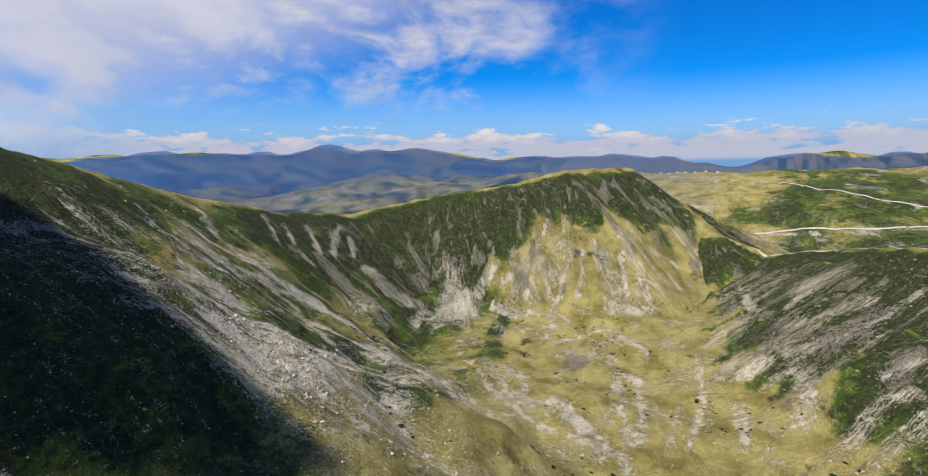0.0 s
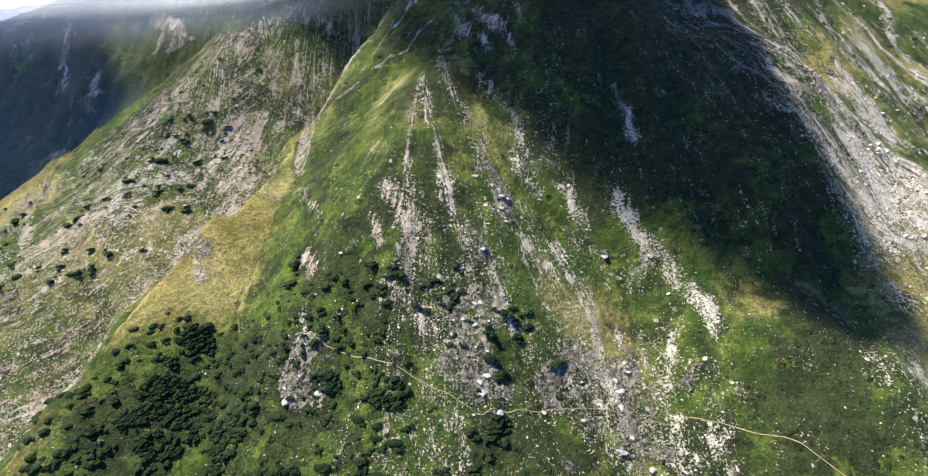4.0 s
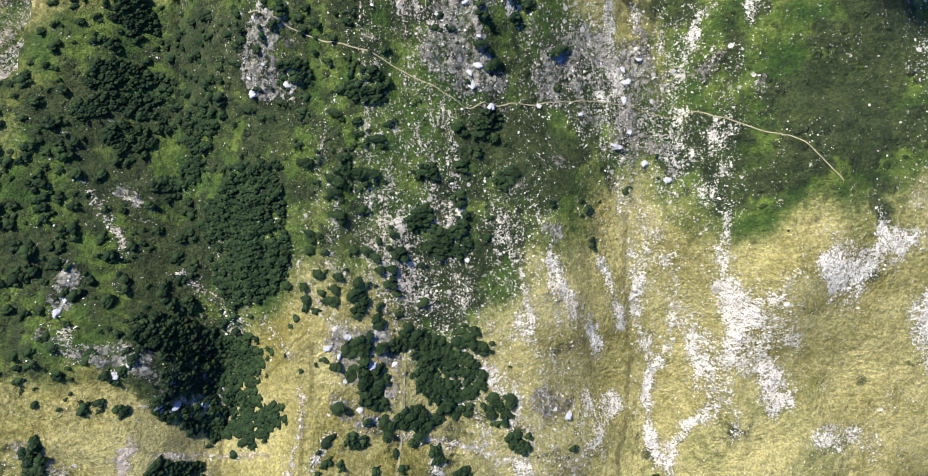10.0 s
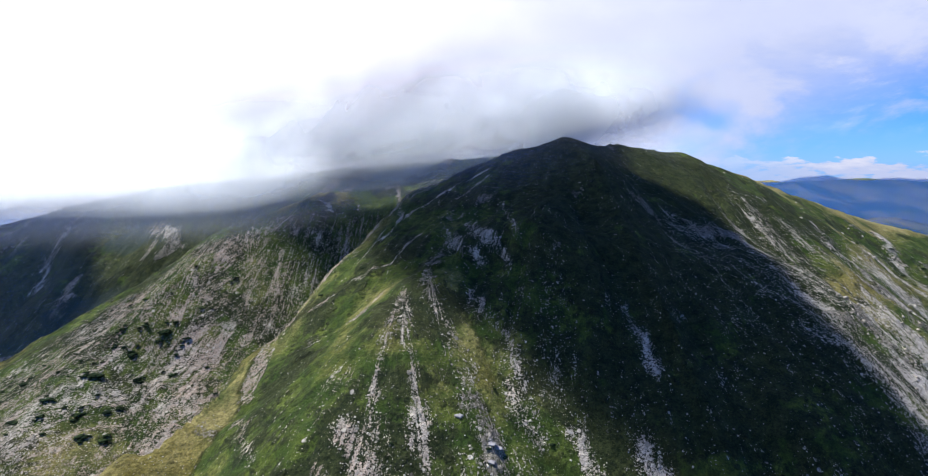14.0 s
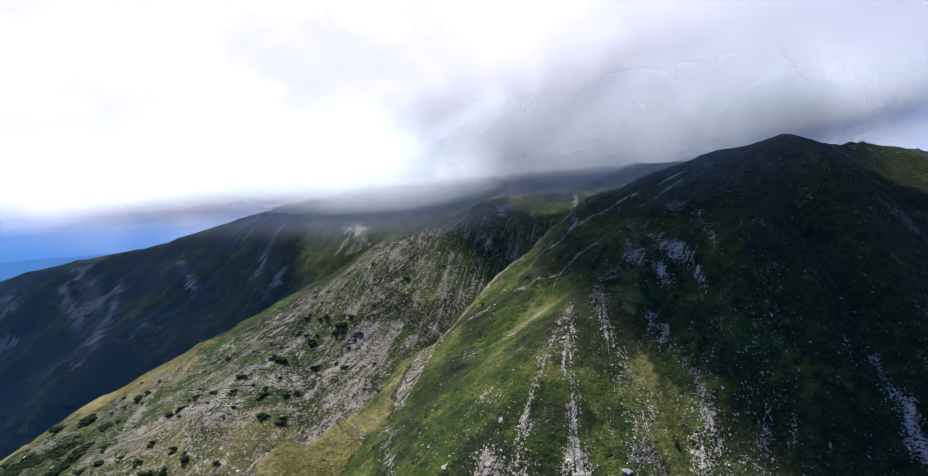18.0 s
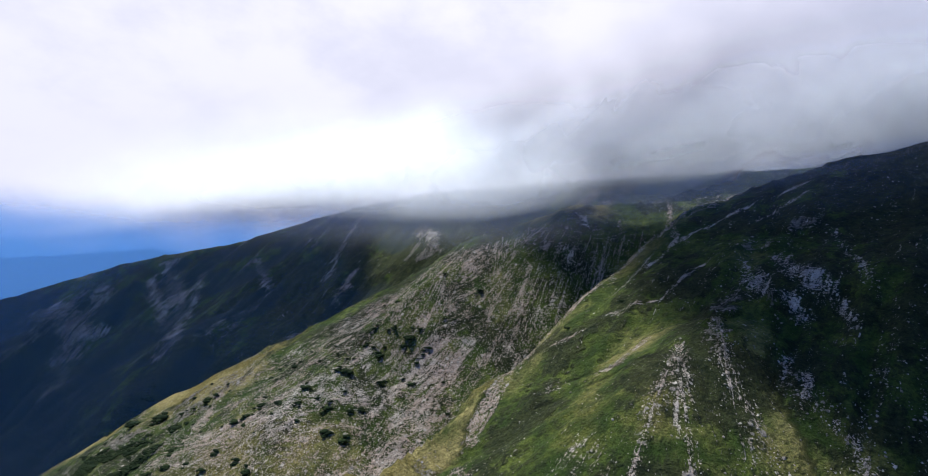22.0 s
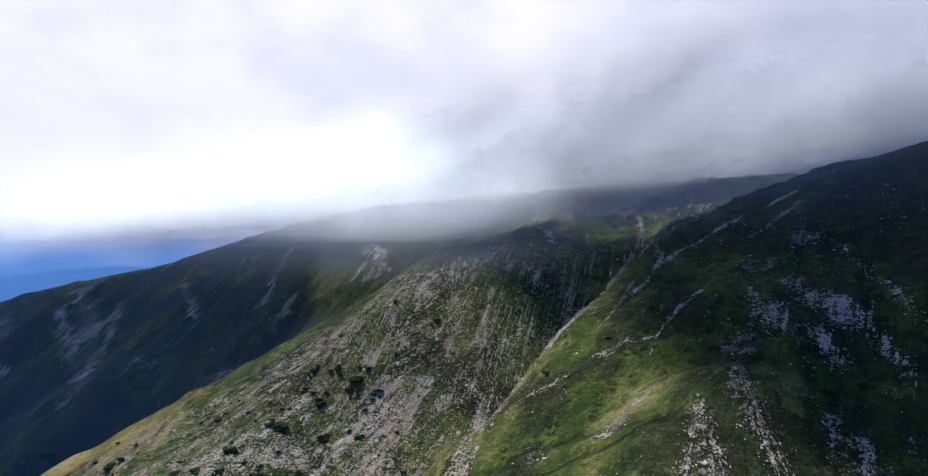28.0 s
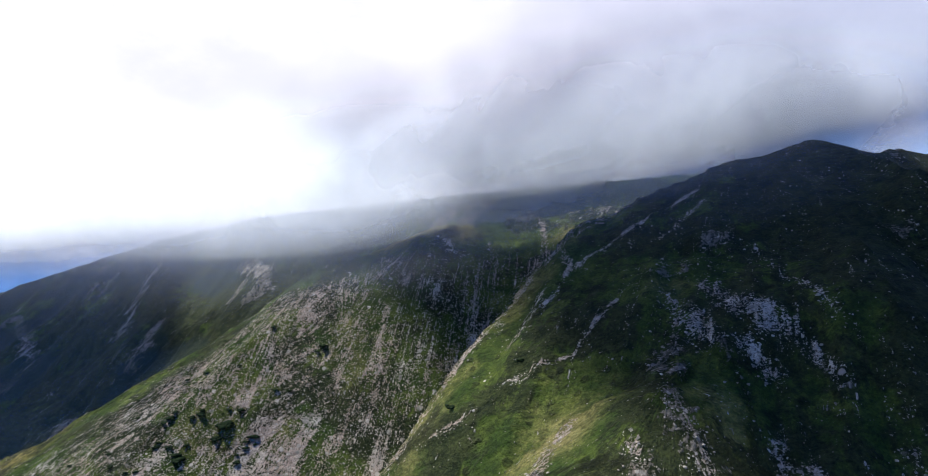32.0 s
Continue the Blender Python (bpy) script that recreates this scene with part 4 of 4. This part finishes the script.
# Closed mats: middle, half width and half length. Single pines: place and half width.
MATS_UPPER = [(-4.8, 61.1, 5, 3.3), (-10.8, 66.4, 2.8, 1.8), (-10.6, 75.3, 3.1, 1.8), (-30.5, 74.9, 1.9, 1.1), (-26.5, 73.7, 2.2, 1.3), (9.8, 74.6, 3.4, 2.1), (-4.6, 30.5, 9.7, 8.4), (-9.7, 38, 5.4,
    3.5), (0.2, 40.7, 2.9, 2.6), (5.1, 37.8, 2.5, 1.5), (-25.2, 30.2, 4.5, 3.1), (-27.4, 36.3, 4, 2.4), (-23.6, 25, 4, 2.4), (-17.6, 37.1, 2, 1.9), (-27.8, 47, 2.2, 2.9), (-49.5, 20.3, 4.8,
    2.9), (-55.2, 16.8, 5.3, 3.2)]
MATS_MIDDLE = [(8.8, 23.5, 4, 4), (14.2, 15.9, 3.5, 2.7), (-12.7, 20.5, 5, 3), (-27.3, 14.8, 2.4, 1.5), (-0.2, 8.4, 1.4, 1.6), (-7, 12.1, 2, 2), (-11.7, -3.3, 5.9, 8.7), (-20.4, -5, 2.4, 6.9), (-16.5,
    -16.2, 3.9, 3.6), (2.6, -3.1, 3.6, 6.3), (-1, 6.7, 3.1, 2.4), (-2.4, -19.8, 8.3, 5), (1.1, -28, 11.2, 6.7), (21.1, -11.7, 11.2, 6.7), (33, -8.2, 8, 4.8), (47.3, -4.4, 5.8, 3.5), (44.4,
    -17.6, 5.9, 4.6), (37.9, -22.5, 5.8, 3.5)]
MATS_LOWER = [(63.8, -5.1, 3.1, 2.6), (54.8, 6.7, 1.6, 1.4), (77.5, -16.1, 3.7, 4.2), (86.8, -16.5, 4.5, 5.5), (-75.8, 7, 4.4, 3.7), (-71.4, 7.3, 3.7, 2.2), (-78.1, -4, 4.6, 5.4), (-70.1, -2.6, 5.7,
    3.4), (-74.9, 2.4, 2.8, 2.4), (-102.7, 8.8, 2.5, 5), (-105.6, -4.3, 4.4, 4.1), (-112.6, -4.4, 7.2, 5.9), (-92.6, -1.4, 7.3, 4.4), (-111.9, -16.3, 8.2, 8.2), (-94.2, -15.7, 7.9, 4.7),
    (-88.2, -24.5, 5.6, 4.7), (-74.3, -17.1, 5.6, 3.4), (-74.5, -26.8, 11.2, 6.7)]
MATS_LEFT = [(-52.9, -11.6, 2.7, 1.6), (-58, -24.3, 7.2, 4.3), (-34.1, -18.1, 1.7, 1.2), (-44.9, -26.6, 5.4, 3.2), (-35.3, -23.6, 8.4, 5), (-23.4, -22.3, 7.1, 4.2), (-103.4, -23.3, 6.2, 3.7), (-65,
    23.7, 12.8, 7.7), (-71, 36.7, 9, 5.4), (-61.1, 34.6, 9.9, 5.9), (-76.4, 39.6, 7.1, 4.3), (-53.8, 56.8, 10, 8.2), (-55.6, 69.6, 10, 7.5)]
MATS_FACE = [(-87.7, 97.1, 10.4, 6.2), (-72.4, 79.5, 4.1, 2.9), (-61.1, 66.5, 9.8, 5.9), (-88.5, 85, 5.9, 3.7), (-78.7, 75.5, 4.2, 2.6), (-57.2, 54, 10.2, 6.1), (-42.3, 94.9, 4.3, 2.6), (-24.3, 90.8,
    4.9, 3), (5.1, 85.2, 3.3, 3.2), (-5.4, 60.7, 3.9, 2.6), (-12.5, 65.3, 2.6, 1.7), (-87.5, 114.5, 5.8, 3.5), (-69.5, 87.2, 5.6, 5.1), (-49.8, 75.3, 3.1, 2.8), (-97.1, 90.7, 3.6, 2.8)]
PINES_FACE = [(-112, 95.1, 2.5), (-113.8, 76, 2.4), (-116.3, 71, 2.8), (-107, 72, 2.6), (-104.9, 85.9, 2.4), (-108.4, 90.3, 1.8), (-115.8, 61.7, 3.6), (-99.2, 62.2, 2.7), (-101.4, 53.6, 2.9), (-101.7,
    78.9, 2.2), (-93.9, 76, 2), (-92.2, 106.1, 2.4), (-62.4, 92.3, 2.4), (-65.2, 96.6, 1.9), (-59.2, 124, 2.7), (-57.9, 129.6, 2.5), (-46.1, 88.9, 1.5), (-32.2, 85.7, 2.1), (-27.8, 94.7,
    1.5), (-31.8, 120.9, 2.5), (-24.2, 116.9, 2.4), (-6.6, 121.4, 1.6), (-7.4, 113.2, 2.1), (8.2, 110.5, 2.4), (4.4, 110.6, 1.4), (-3.2, 107.6, 1.4), (2.7, 99.3, 2.2)]
PINES_FACE_LOW = [(6, 96.7, 2.2), (21.8, 102.1, 2.4), (22.5, 96, 1.6), (-0.6, 93, 1.2), (-12.1, 88.8, 1.3), (2.5, 79, 1.5), (-1.5, 77.2, 1.5), (-11.1, 75.1, 2.4), (-41.7, 79.6, 1.5), (-36.7, 77, 1.5), (-33,
    70.4, 2.3), (-25.3, 72.1, 1.5), (-27.2, 81.8, 1.8), (-22.3, 80.6, 2), (-19.2, 83.9, 1.5), (-1.5, 69, 1.8), (5.7, 66.4, 1.3), (5.6, 62.6, 1.5), (-18.6, 62, 1.5), (-19.2, 52.8, 1.3),
    (30.8, 69.7, 1.9), (21.5, 69.1, 1.3), (42, 75.5, 1.4), (11.3, 72.9, 1.3), (33, 62, 1.6), (4.9, 75.6, 1.3), (-50.7, 86, 1.4), (-40.7, 85.6, 1.5), (-99.9, 82.6, 1.8), (-106.2, 65.8, 2),
    (-107.9, 55.4, 2.7), (-91, 56.5, 2.3), (-109.6, 48.6, 3.1), (-96.8, 46, 2.5)]
PINES_RIB = [(-143.9, 206, 2.6), (-148.2, 221.6, 3.1), (-157.7, 209.3, 2.5), (-137.6, 198, 2.9), (-133.7, 246.8, 3.9), (-141.7, 235.4, 2.5), (-151.5, 243.4, 2), (-142.8, 246.4, 2.2), (-181.5,
    226.4, 2.5), (-166.1, 202.9, 2.9), (-155.3, 202.6, 2.1), (-176.4, 203.7, 2.6), (-181.3, 194.4, 3), (-178.1, 198.4, 2.2), (-136.2, 210.1, 2.1), (-132.8, 212.6, 1.8), (-124, 245.8,
    1.9), (-122.7, 231.8, 1.9), (-133.9, 225.9, 1.9), (-112.2, 268, 2), (-245.7, 206.4, 5), (-220.8, 195.9, 4.1), (-268.6, 206.5, 4.5), (-219.8, 211.2, 3.1), (-53.6, 210.1, 1.4),
    (-39.8, 215.9, 1.1), (-152, 220.7, 1.9), (-150.4, 236.5, 1.6), (-125.8, 240.1, 1.6), (-349.9, 264.2, 5.2)]
PINES_RIB_LOW = [(-247.4, 207.1, 3.3), (-246.5, 202.9, 2.9), (-222.9, 196.8, 2.5), (-226.9, 203.1, 1.9), (-202.7, 183, 2.3), (-185.9, 177.4, 2), (-176, 176.2, 1.9), (-201.8, 171.8, 2.4),
    (-194.9, 175.4, 2.4), (-169, 173.2, 2.8), (-161.3, 174.8, 2.4), (-155.7, 179.4, 2.5), (-164.8, 182.2, 2), (-176.5, 182.7, 1.8), (-279.5, 189.6, 2.7), (-177.9, 171, 2.2),
    (-140.2, 178.3, 1.7), (-129.7, 199.4, 2.3), (-236.6, 216.6, 1.6), (-280, 211, 2.3), (-288.9, 206.9, 2.1)]
MATS_RIB_LOW = [(-237.2, 188.5, 6, 6), (-216.7, 180.5, 5, 5), (-258, 182.9, 9, 6), (-256.7, 176.1, 8, 6), (-226.7, 170.2, 7, 5), (-219.8, 174.9, 5, 4), (-259.2, 171.5, 6, 5), (-244.5, 184.8, 5, 5)]


def shrub_places():
    out = []
    for tx, ty, hw, hl in MATS_UPPER + MATS_MIDDLE + MATS_LOWER + MATS_LEFT + MATS_FACE + MATS_RIB_LOW:
        for _ in range(int(hw * hl * 2.4) + 3):
            a, m = rng.uniform(0, 6.28), math.sqrt(rng.uniform(0, 1))
            m *= 0.75 + 0.5 * float(fbm(np.array(tx + math.cos(a) * 2), np.array(ty + math.sin(a) * 2), 187, 2))
            out.append((tx + hw * m * math.cos(a), ty + hl * m * math.sin(a), min(rng.uniform(1.0, 1.9), 0.8 * hw)))
    for tx, ty, r in PINES_FACE + PINES_FACE_LOW + PINES_RIB + PINES_RIB_LOW:
        out.append((tx, ty, r))
        for _ in range(2):
            out.append((tx + rng.uniform(-1, 1) * r, ty + rng.uniform(-1, 1) * r, r * rng.uniform(0.4, 0.7)))
    for _ in range(1500):
        x, y = rng.uniform(-125, 30), rng.uniform(-5, 120)
        if fbm(np.array(x / 16), np.array(y / 16), 181, 3) > (0.33 if x < -50 else 0.42) + 0.005 * max(0, x + 45) and y > 22 - (x + 112) * 0.2:
            out.append((x, y, rng.uniform(0.7, 2.1)))
    for _ in range(150):
        way, off = rng.uniform(10, 220), rng.uniform(8, 80)
        out.append((-131 - 0.86 * way + 0.51 * off, 301 - 0.51 * way - 0.86 * off, rng.uniform(0.5, 1.5)))
    for _ in range(40):
        out.append((rng.uniform(-30, 120), rng.uniform(60, 200), rng.uniform(0.4, 1.0)))
    for _ in range(1500):
        x, y = rng.uniform(180, 680), rng.uniform(-140, 400)
        if fbm(np.array(x / 30), np.array(y / 30), 191, 3) > 0.53:
            out.append((x, y, rng.uniform(0.8, 2.2)))
    return out


def shrubs():
    near = [shrub_crown(k, 85) for k in range(6)]
    crowns = [from_arrays("crown", *g) for g in near]
    stems = [from_arrays("stems", *shrub_stems(k)) for k in range(6)]
    places = shrub_places()
    rng.shuffle(places)
    order = sorted(range(len(places)), key=lambda n: (places[n][0] + 10) ** 2 + (places[n][1] - 50) ** 2 - 4000 * places[n][2])
    coarse = [shrub_crown(k, 12) for k in range(6)]
    pts, tris, n = [], [], 0
    for rank, k in enumerate(order):
        x, y, r = places[k]
        z, turn, var = float(ground_at(x, y)) - 0.1 * r, rng.uniform(0, 6.28), int(rng.integers(6))
        wide = rng.uniform(0.85, 1.2)
        if rank < 300:
            size = "large spreading" if r > 2.1 else "small rounded" if r < 1.2 else "cushion-shaped"
            thing = tagged(new("dwarf_pine"), size + " dark green dwarf mountain pine on the grassy slope", "shrub", "dwarf pines on the spur")
            thing.matrix_basis = Matrix.LocRotScale((x, y, z), Euler((0, 0, turn)), (r * wide, r / wide, r * 0.5))
            part("crown", crowns[var], pine_green, thing), part("stems", stems[var], bark, thing)
        else:
            c, s = math.cos(turn), math.sin(turn)
            p = coarse[var][0] * np.array([r * wide, r / wide, r * 0.5])
            pts.append(np.stack([p[:, 0] * c - p[:, 1] * s + x, p[:, 0] * s + p[:, 1] * c + y, p[:, 2] + z], -1))
            tris.append(coarse[var][1] + n)
            n += len(p)
    me = from_arrays("dwarf_pine_thicket", np.concatenate(pts), np.concatenate(tris))
    me.materials.append(pine_green)
    tagged(new("dwarf_pine_thicket", me), "scattered dark green dwarf pine thickets on the slopes", "shrubs", kind="stuff")


def rock_shape(seed, base=ICO1, flat=0.7):
    r = np.random.default_rng(seed)
    co = base[0].copy()
    for _ in range(13):
        nrm = r.normal(size=3)
        nrm /= np.linalg.norm(nrm)
        over = co @ nrm - r.uniform(0.38, 0.75)
        co -= np.clip(over, 0, None)[:, None] * nrm
    co *= 1 + 0.12 * (r.random((len(co), 1)) - 0.5)
    return co * np.array([1.0, r.uniform(0.6, 1.0), flat * r.uniform(0.7, 1.1)]), base[1]


def boulders():
    shapes = [from_arrays("boulder", *rock_shape(k, ICO2)) for k in range(8)]
    for m in shapes:
        m.materials.append(stone_grey)
    placed = 0
    while placed < 300:
        x, y = rng.uniform(-125, 110), rng.uniform(-10, 215)
        if cover_at(GS, x, y) + 0.5 * cover_at(GR, x, y) < rng.uniform(0.15, 0.9):
            continue
        r = rng.uniform(0.25, 0.55) * (1.6 if rng.random() < 0.1 else 1.0)
        ob = new("boulder", shapes[int(rng.integers(8))])
        tagged(ob, ("large" if r > 0.55 else "small") + " pale grey angular boulder lying in the scree", "boulder", "boulders in the scree")
        ob.matrix_basis = Matrix.LocRotScale((x, y, float(ground_at(x, y)) + 0.12 * r), Euler((rng.uniform(-0.4, 0.4), rng.uniform(-0.4, 0.4), rng.uniform(0, 6.28))), (r, r, r))
        placed += 1
    # the countless smaller stones
    base = [rock_shape(20 + k) for k in range(10)]
    n = 260000
    x, y = rng.uniform(-240, 150, n), rng.uniform(-25, 300, n)
    keep = cover_at(GS, x, y) ** 1.5 * 0.9 + 0.3 * cover_at(GR, x, y) + 0.03 > rng.random(n)
    x, y = x[keep][:42000], y[keep][:42000]
    far = 120000
    fx, fy = rng.uniform(130, 680, far), rng.uniform(-150, 420, far)
    keep = cover_at(GS, fx, fy) ** 2 * 0.5 + 0.15 * cover_at(GR, fx, fy) + 0.01 > rng.random(far)
    fx, fy = fx[keep][:14000], fy[keep][:14000]
    near = len(x)
    x, y = np.append(x, fx), np.append(y, fy)
    z = ground_at(x, y)
    r = np.clip(0.125 * rng.uniform(0.02, 1, len(x)) ** -0.5, 0, 0.5) * np.where(np.arange(len(x)) < near, 1.0, 3.0)
    pts, tris, at = [], [], 0
    for k in range(10):
        use = np.arange(len(x)) % 10 == k
        m = int(use.sum())
        turn = rng.uniform(0, 6.28, m)
        p = base[k][0][None] * r[use][:, None, None]
        c, s = np.cos(turn)[:, None], np.sin(turn)[:, None]
        px, py = p[:, :, 0] * c - p[:, :, 1] * s + x[use][:, None], p[:, :, 0] * s + p[:, :, 1] * c + y[use][:, None]
        pts.append(np.stack([px, py, p[:, :, 2] + z[use][:, None] + 0.1 * r[use][:, None]], -1).reshape(-1, 3))
        nv = len(base[k][0])
        tris.append((base[k][1][None] + (at + np.arange(m) * nv)[:, None, None]).reshape(-1, 3))
        at += m * nv
    me = from_arrays("loose_stones", np.concatenate(pts), np.concatenate(tris))
    me.materials.append(stone_grey)
    tagged(new("loose_stones", me), "countless pale grey stones strewn down the slopes", "stones", kind="stuff")


shrubs()
boulders()


# ---------------------------------------------------------------- rock outcrops, paths, road and houses
ICO3 = ico(3)


def outcrop_shape(seed):
    """One craggy rock, split into ribs that run up the slope."""
    r = np.random.default_rng(seed)
    co = ICO3[0].copy()
    a = r.uniform(-0.3, 0.3)
    u = co[:, 0] * math.cos(a) + co[:, 1] * math.sin(a)
    rib = np.abs(fbm(u * 3.1 + 9, co[:, 1] * 0.8 + co[:, 2], seed, 3) - 0.5) * 2
    bulk = fbm(co[:, 0] * 1.6 + seed, co[:, 1] * 1.6 + co[:, 2] * 1.1, seed + 3, 3)
    co = co * (0.55 + 0.75 * bulk - 0.55 * rib)[:, None]
    co = np.round(co * 9) / 9 * 0.45 + co * 0.55
    return co * np.array([0.95, 1.25, 0.62]), ICO3[1]


def outcrops():
    shapes = [from_arrays("rock_outcrop", *outcrop_shape(70 + k)) for k in range(6)]
    cliff = stone_material("weathered_rock", (0.07, 0.07, 0.075), (0.28, 0.275, 0.27))
    for m in shapes:
        m.materials.append(cliff)
    done = 0
    while done < 70:
        x, y = rng.uniform(-130, 130), rng.uniform(20, 230)
        if cover_at(GR, x, y) < rng.uniform(0.35, 1.0):
            continue
        r = rng.uniform(0.6, 1.7)
        ob = tagged(new("rock_outcrop", shapes[int(rng.integers(6))]), "split grey rock outcrop jutting from the grassy slope", "rock", "outcrops on the spur")
        ob.matrix_basis = Matrix.LocRotScale((x, y, float(ground_at(x, y)) - 0.2 * r), Euler((0, 0, rng.uniform(-0.6, 0.6))), (r, r, r * 0.6))
        done += 1


def ribbon(name, places, half, lift, mat, label, category):
    """A strip laid on the ground along a line of places."""
    pts = [Vector((*p, 0)) for p in places]
    line = []
    for a, b in zip(pts, pts[1:]):
        n = max(2, int((b - a).length / (half * 2.5)))
        line += [a.lerp(b, k / n) for k in range(n)]
    line.append(pts[-1])
    px, py = np.array([p.x for p in line]), np.array([p.y for p in line])
    for _ in range(6):
        px[1:-1], py[1:-1] = (px[:-2] + 2 * px[1:-1] + px[2:]) / 4, (py[:-2] + 2 * py[1:-1] + py[2:]) / 4
    tx, ty = np.gradient(px), np.gradient(py)
    m = np.hypot(tx, ty)
    nx_, ny_ = -ty / m, tx / m
    across = np.array([-1.0, -0.5, 0.0, 0.5, 1.0])[None]
    wob = half * (0.85 + 0.3 * fbm(px / 8, py / 8, 201, 2))[:, None]
    gx, gy = px[:, None] + nx_[:, None] * across * wob, py[:, None] + ny_[:, None] * across * wob
    gz = np.maximum(ground_at(gx, gy), ground_at(px, py)[:, None] - 0.2 * half) + lift
    me = sheet(name, gx, gy, gz)
    me.materials.append(mat)
    return tagged(new(name, me), label, category, kind="structure")


outcrops()
trodden = surface_material("trodden_earth", (0.13, 0.115, 0.055), (0.21, 0.18, 0.10), 0.8)
gravel = surface_material("road_gravel", (0.28, 0.26, 0.23), (0.42, 0.40, 0.36), 0.15)
ribbon("footpath_1", [(-53, 106), (-35, 100), (-18, 95), (-1, 88), (16, 91), (33, 94), (58, 91), (77, 80), (89, 70)], 0.14, 0.05, trodden,
       "narrow trodden footpath across the grassy spur", "path")
ribbon("footpath_2", [(-20, -27), (-18, -3), (-16, 22), (-16, 37)], 0.26, 0.05, trodden, "straight trodden footpath down to the meadow", "path")
ribbon("road_1", ROAD_LOW, 3.2, 0.35, gravel, "pale gravel mountain road cut along the far hillside", "road")
ribbon("road_2", ROAD_HIGH, 2.6, 0.35, gravel, "pale gravel mountain road climbing the far hill", "road")
ribbon("road_3", [(800, -30), (757, -58), (681, -99), (618, -131), (540, -178), (470, -222), (380, -300)], 2.2, 0.2, gravel, "pale dirt track along the crest of the spur", "road")


def house(x, y, turn, w, d, h, wall_mat, roof_mat):
    thing = tagged(new("house"), "small pale mountain hut with a pitched roof on the far hill", "house", "huts on the far hill")
    bm = bmesh.new()
    bmesh.ops.create_cube(bm, size=1.0, matrix=Matrix.LocRotScale((0, 0, h / 2 - 1), None, (w, d, h + 2)))
    wall = bpy.data.meshes.new("wall")
    bm.to_mesh(wall)
    bm.free()
    e = 0.4
    roof_pts = [(-w / 2 - e, -d / 2 - e, h), (w / 2 + e, -d / 2 - e, h), (w / 2 + e, d / 2 + e, h), (-w / 2 - e, d / 2 + e, h),
                (-w / 2 - e, 0, h + d * 0.45), (w / 2 + e, 0, h + d * 0.45)]
    roof = bpy.data.meshes.new("roof")
    roof.from_pydata(roof_pts, [], [(0, 1, 5, 4), (2, 3, 4, 5), (0, 4, 3), (1, 2, 5), (3, 2, 1, 0)])
    part("wall", wall, wall_mat, thing), part("roof", roof, roof_mat, thing)
    thing.matrix_basis = pose(x, y, float(ground_at(x, y)), 0, 0, turn)


plaster = surface_material("plaster", (0.42, 0.40, 0.36), (0.55, 0.53, 0.48), 0.7)
sheet_roof = surface_material("roof_sheet", (0.28, 0.16, 0.12), (0.40, 0.26, 0.20), 0.5)
for hx, hy, ht in ((1690, 190, 10), (1700, 170, 80), (1712, 148, 30), (1695, 120, 60), (1705, 92, 15), (1688, 215, 40), (1700, 60, 75)):
    house(hx, hy, ht, 7, 5, 2.6, plaster, sheet_roof)
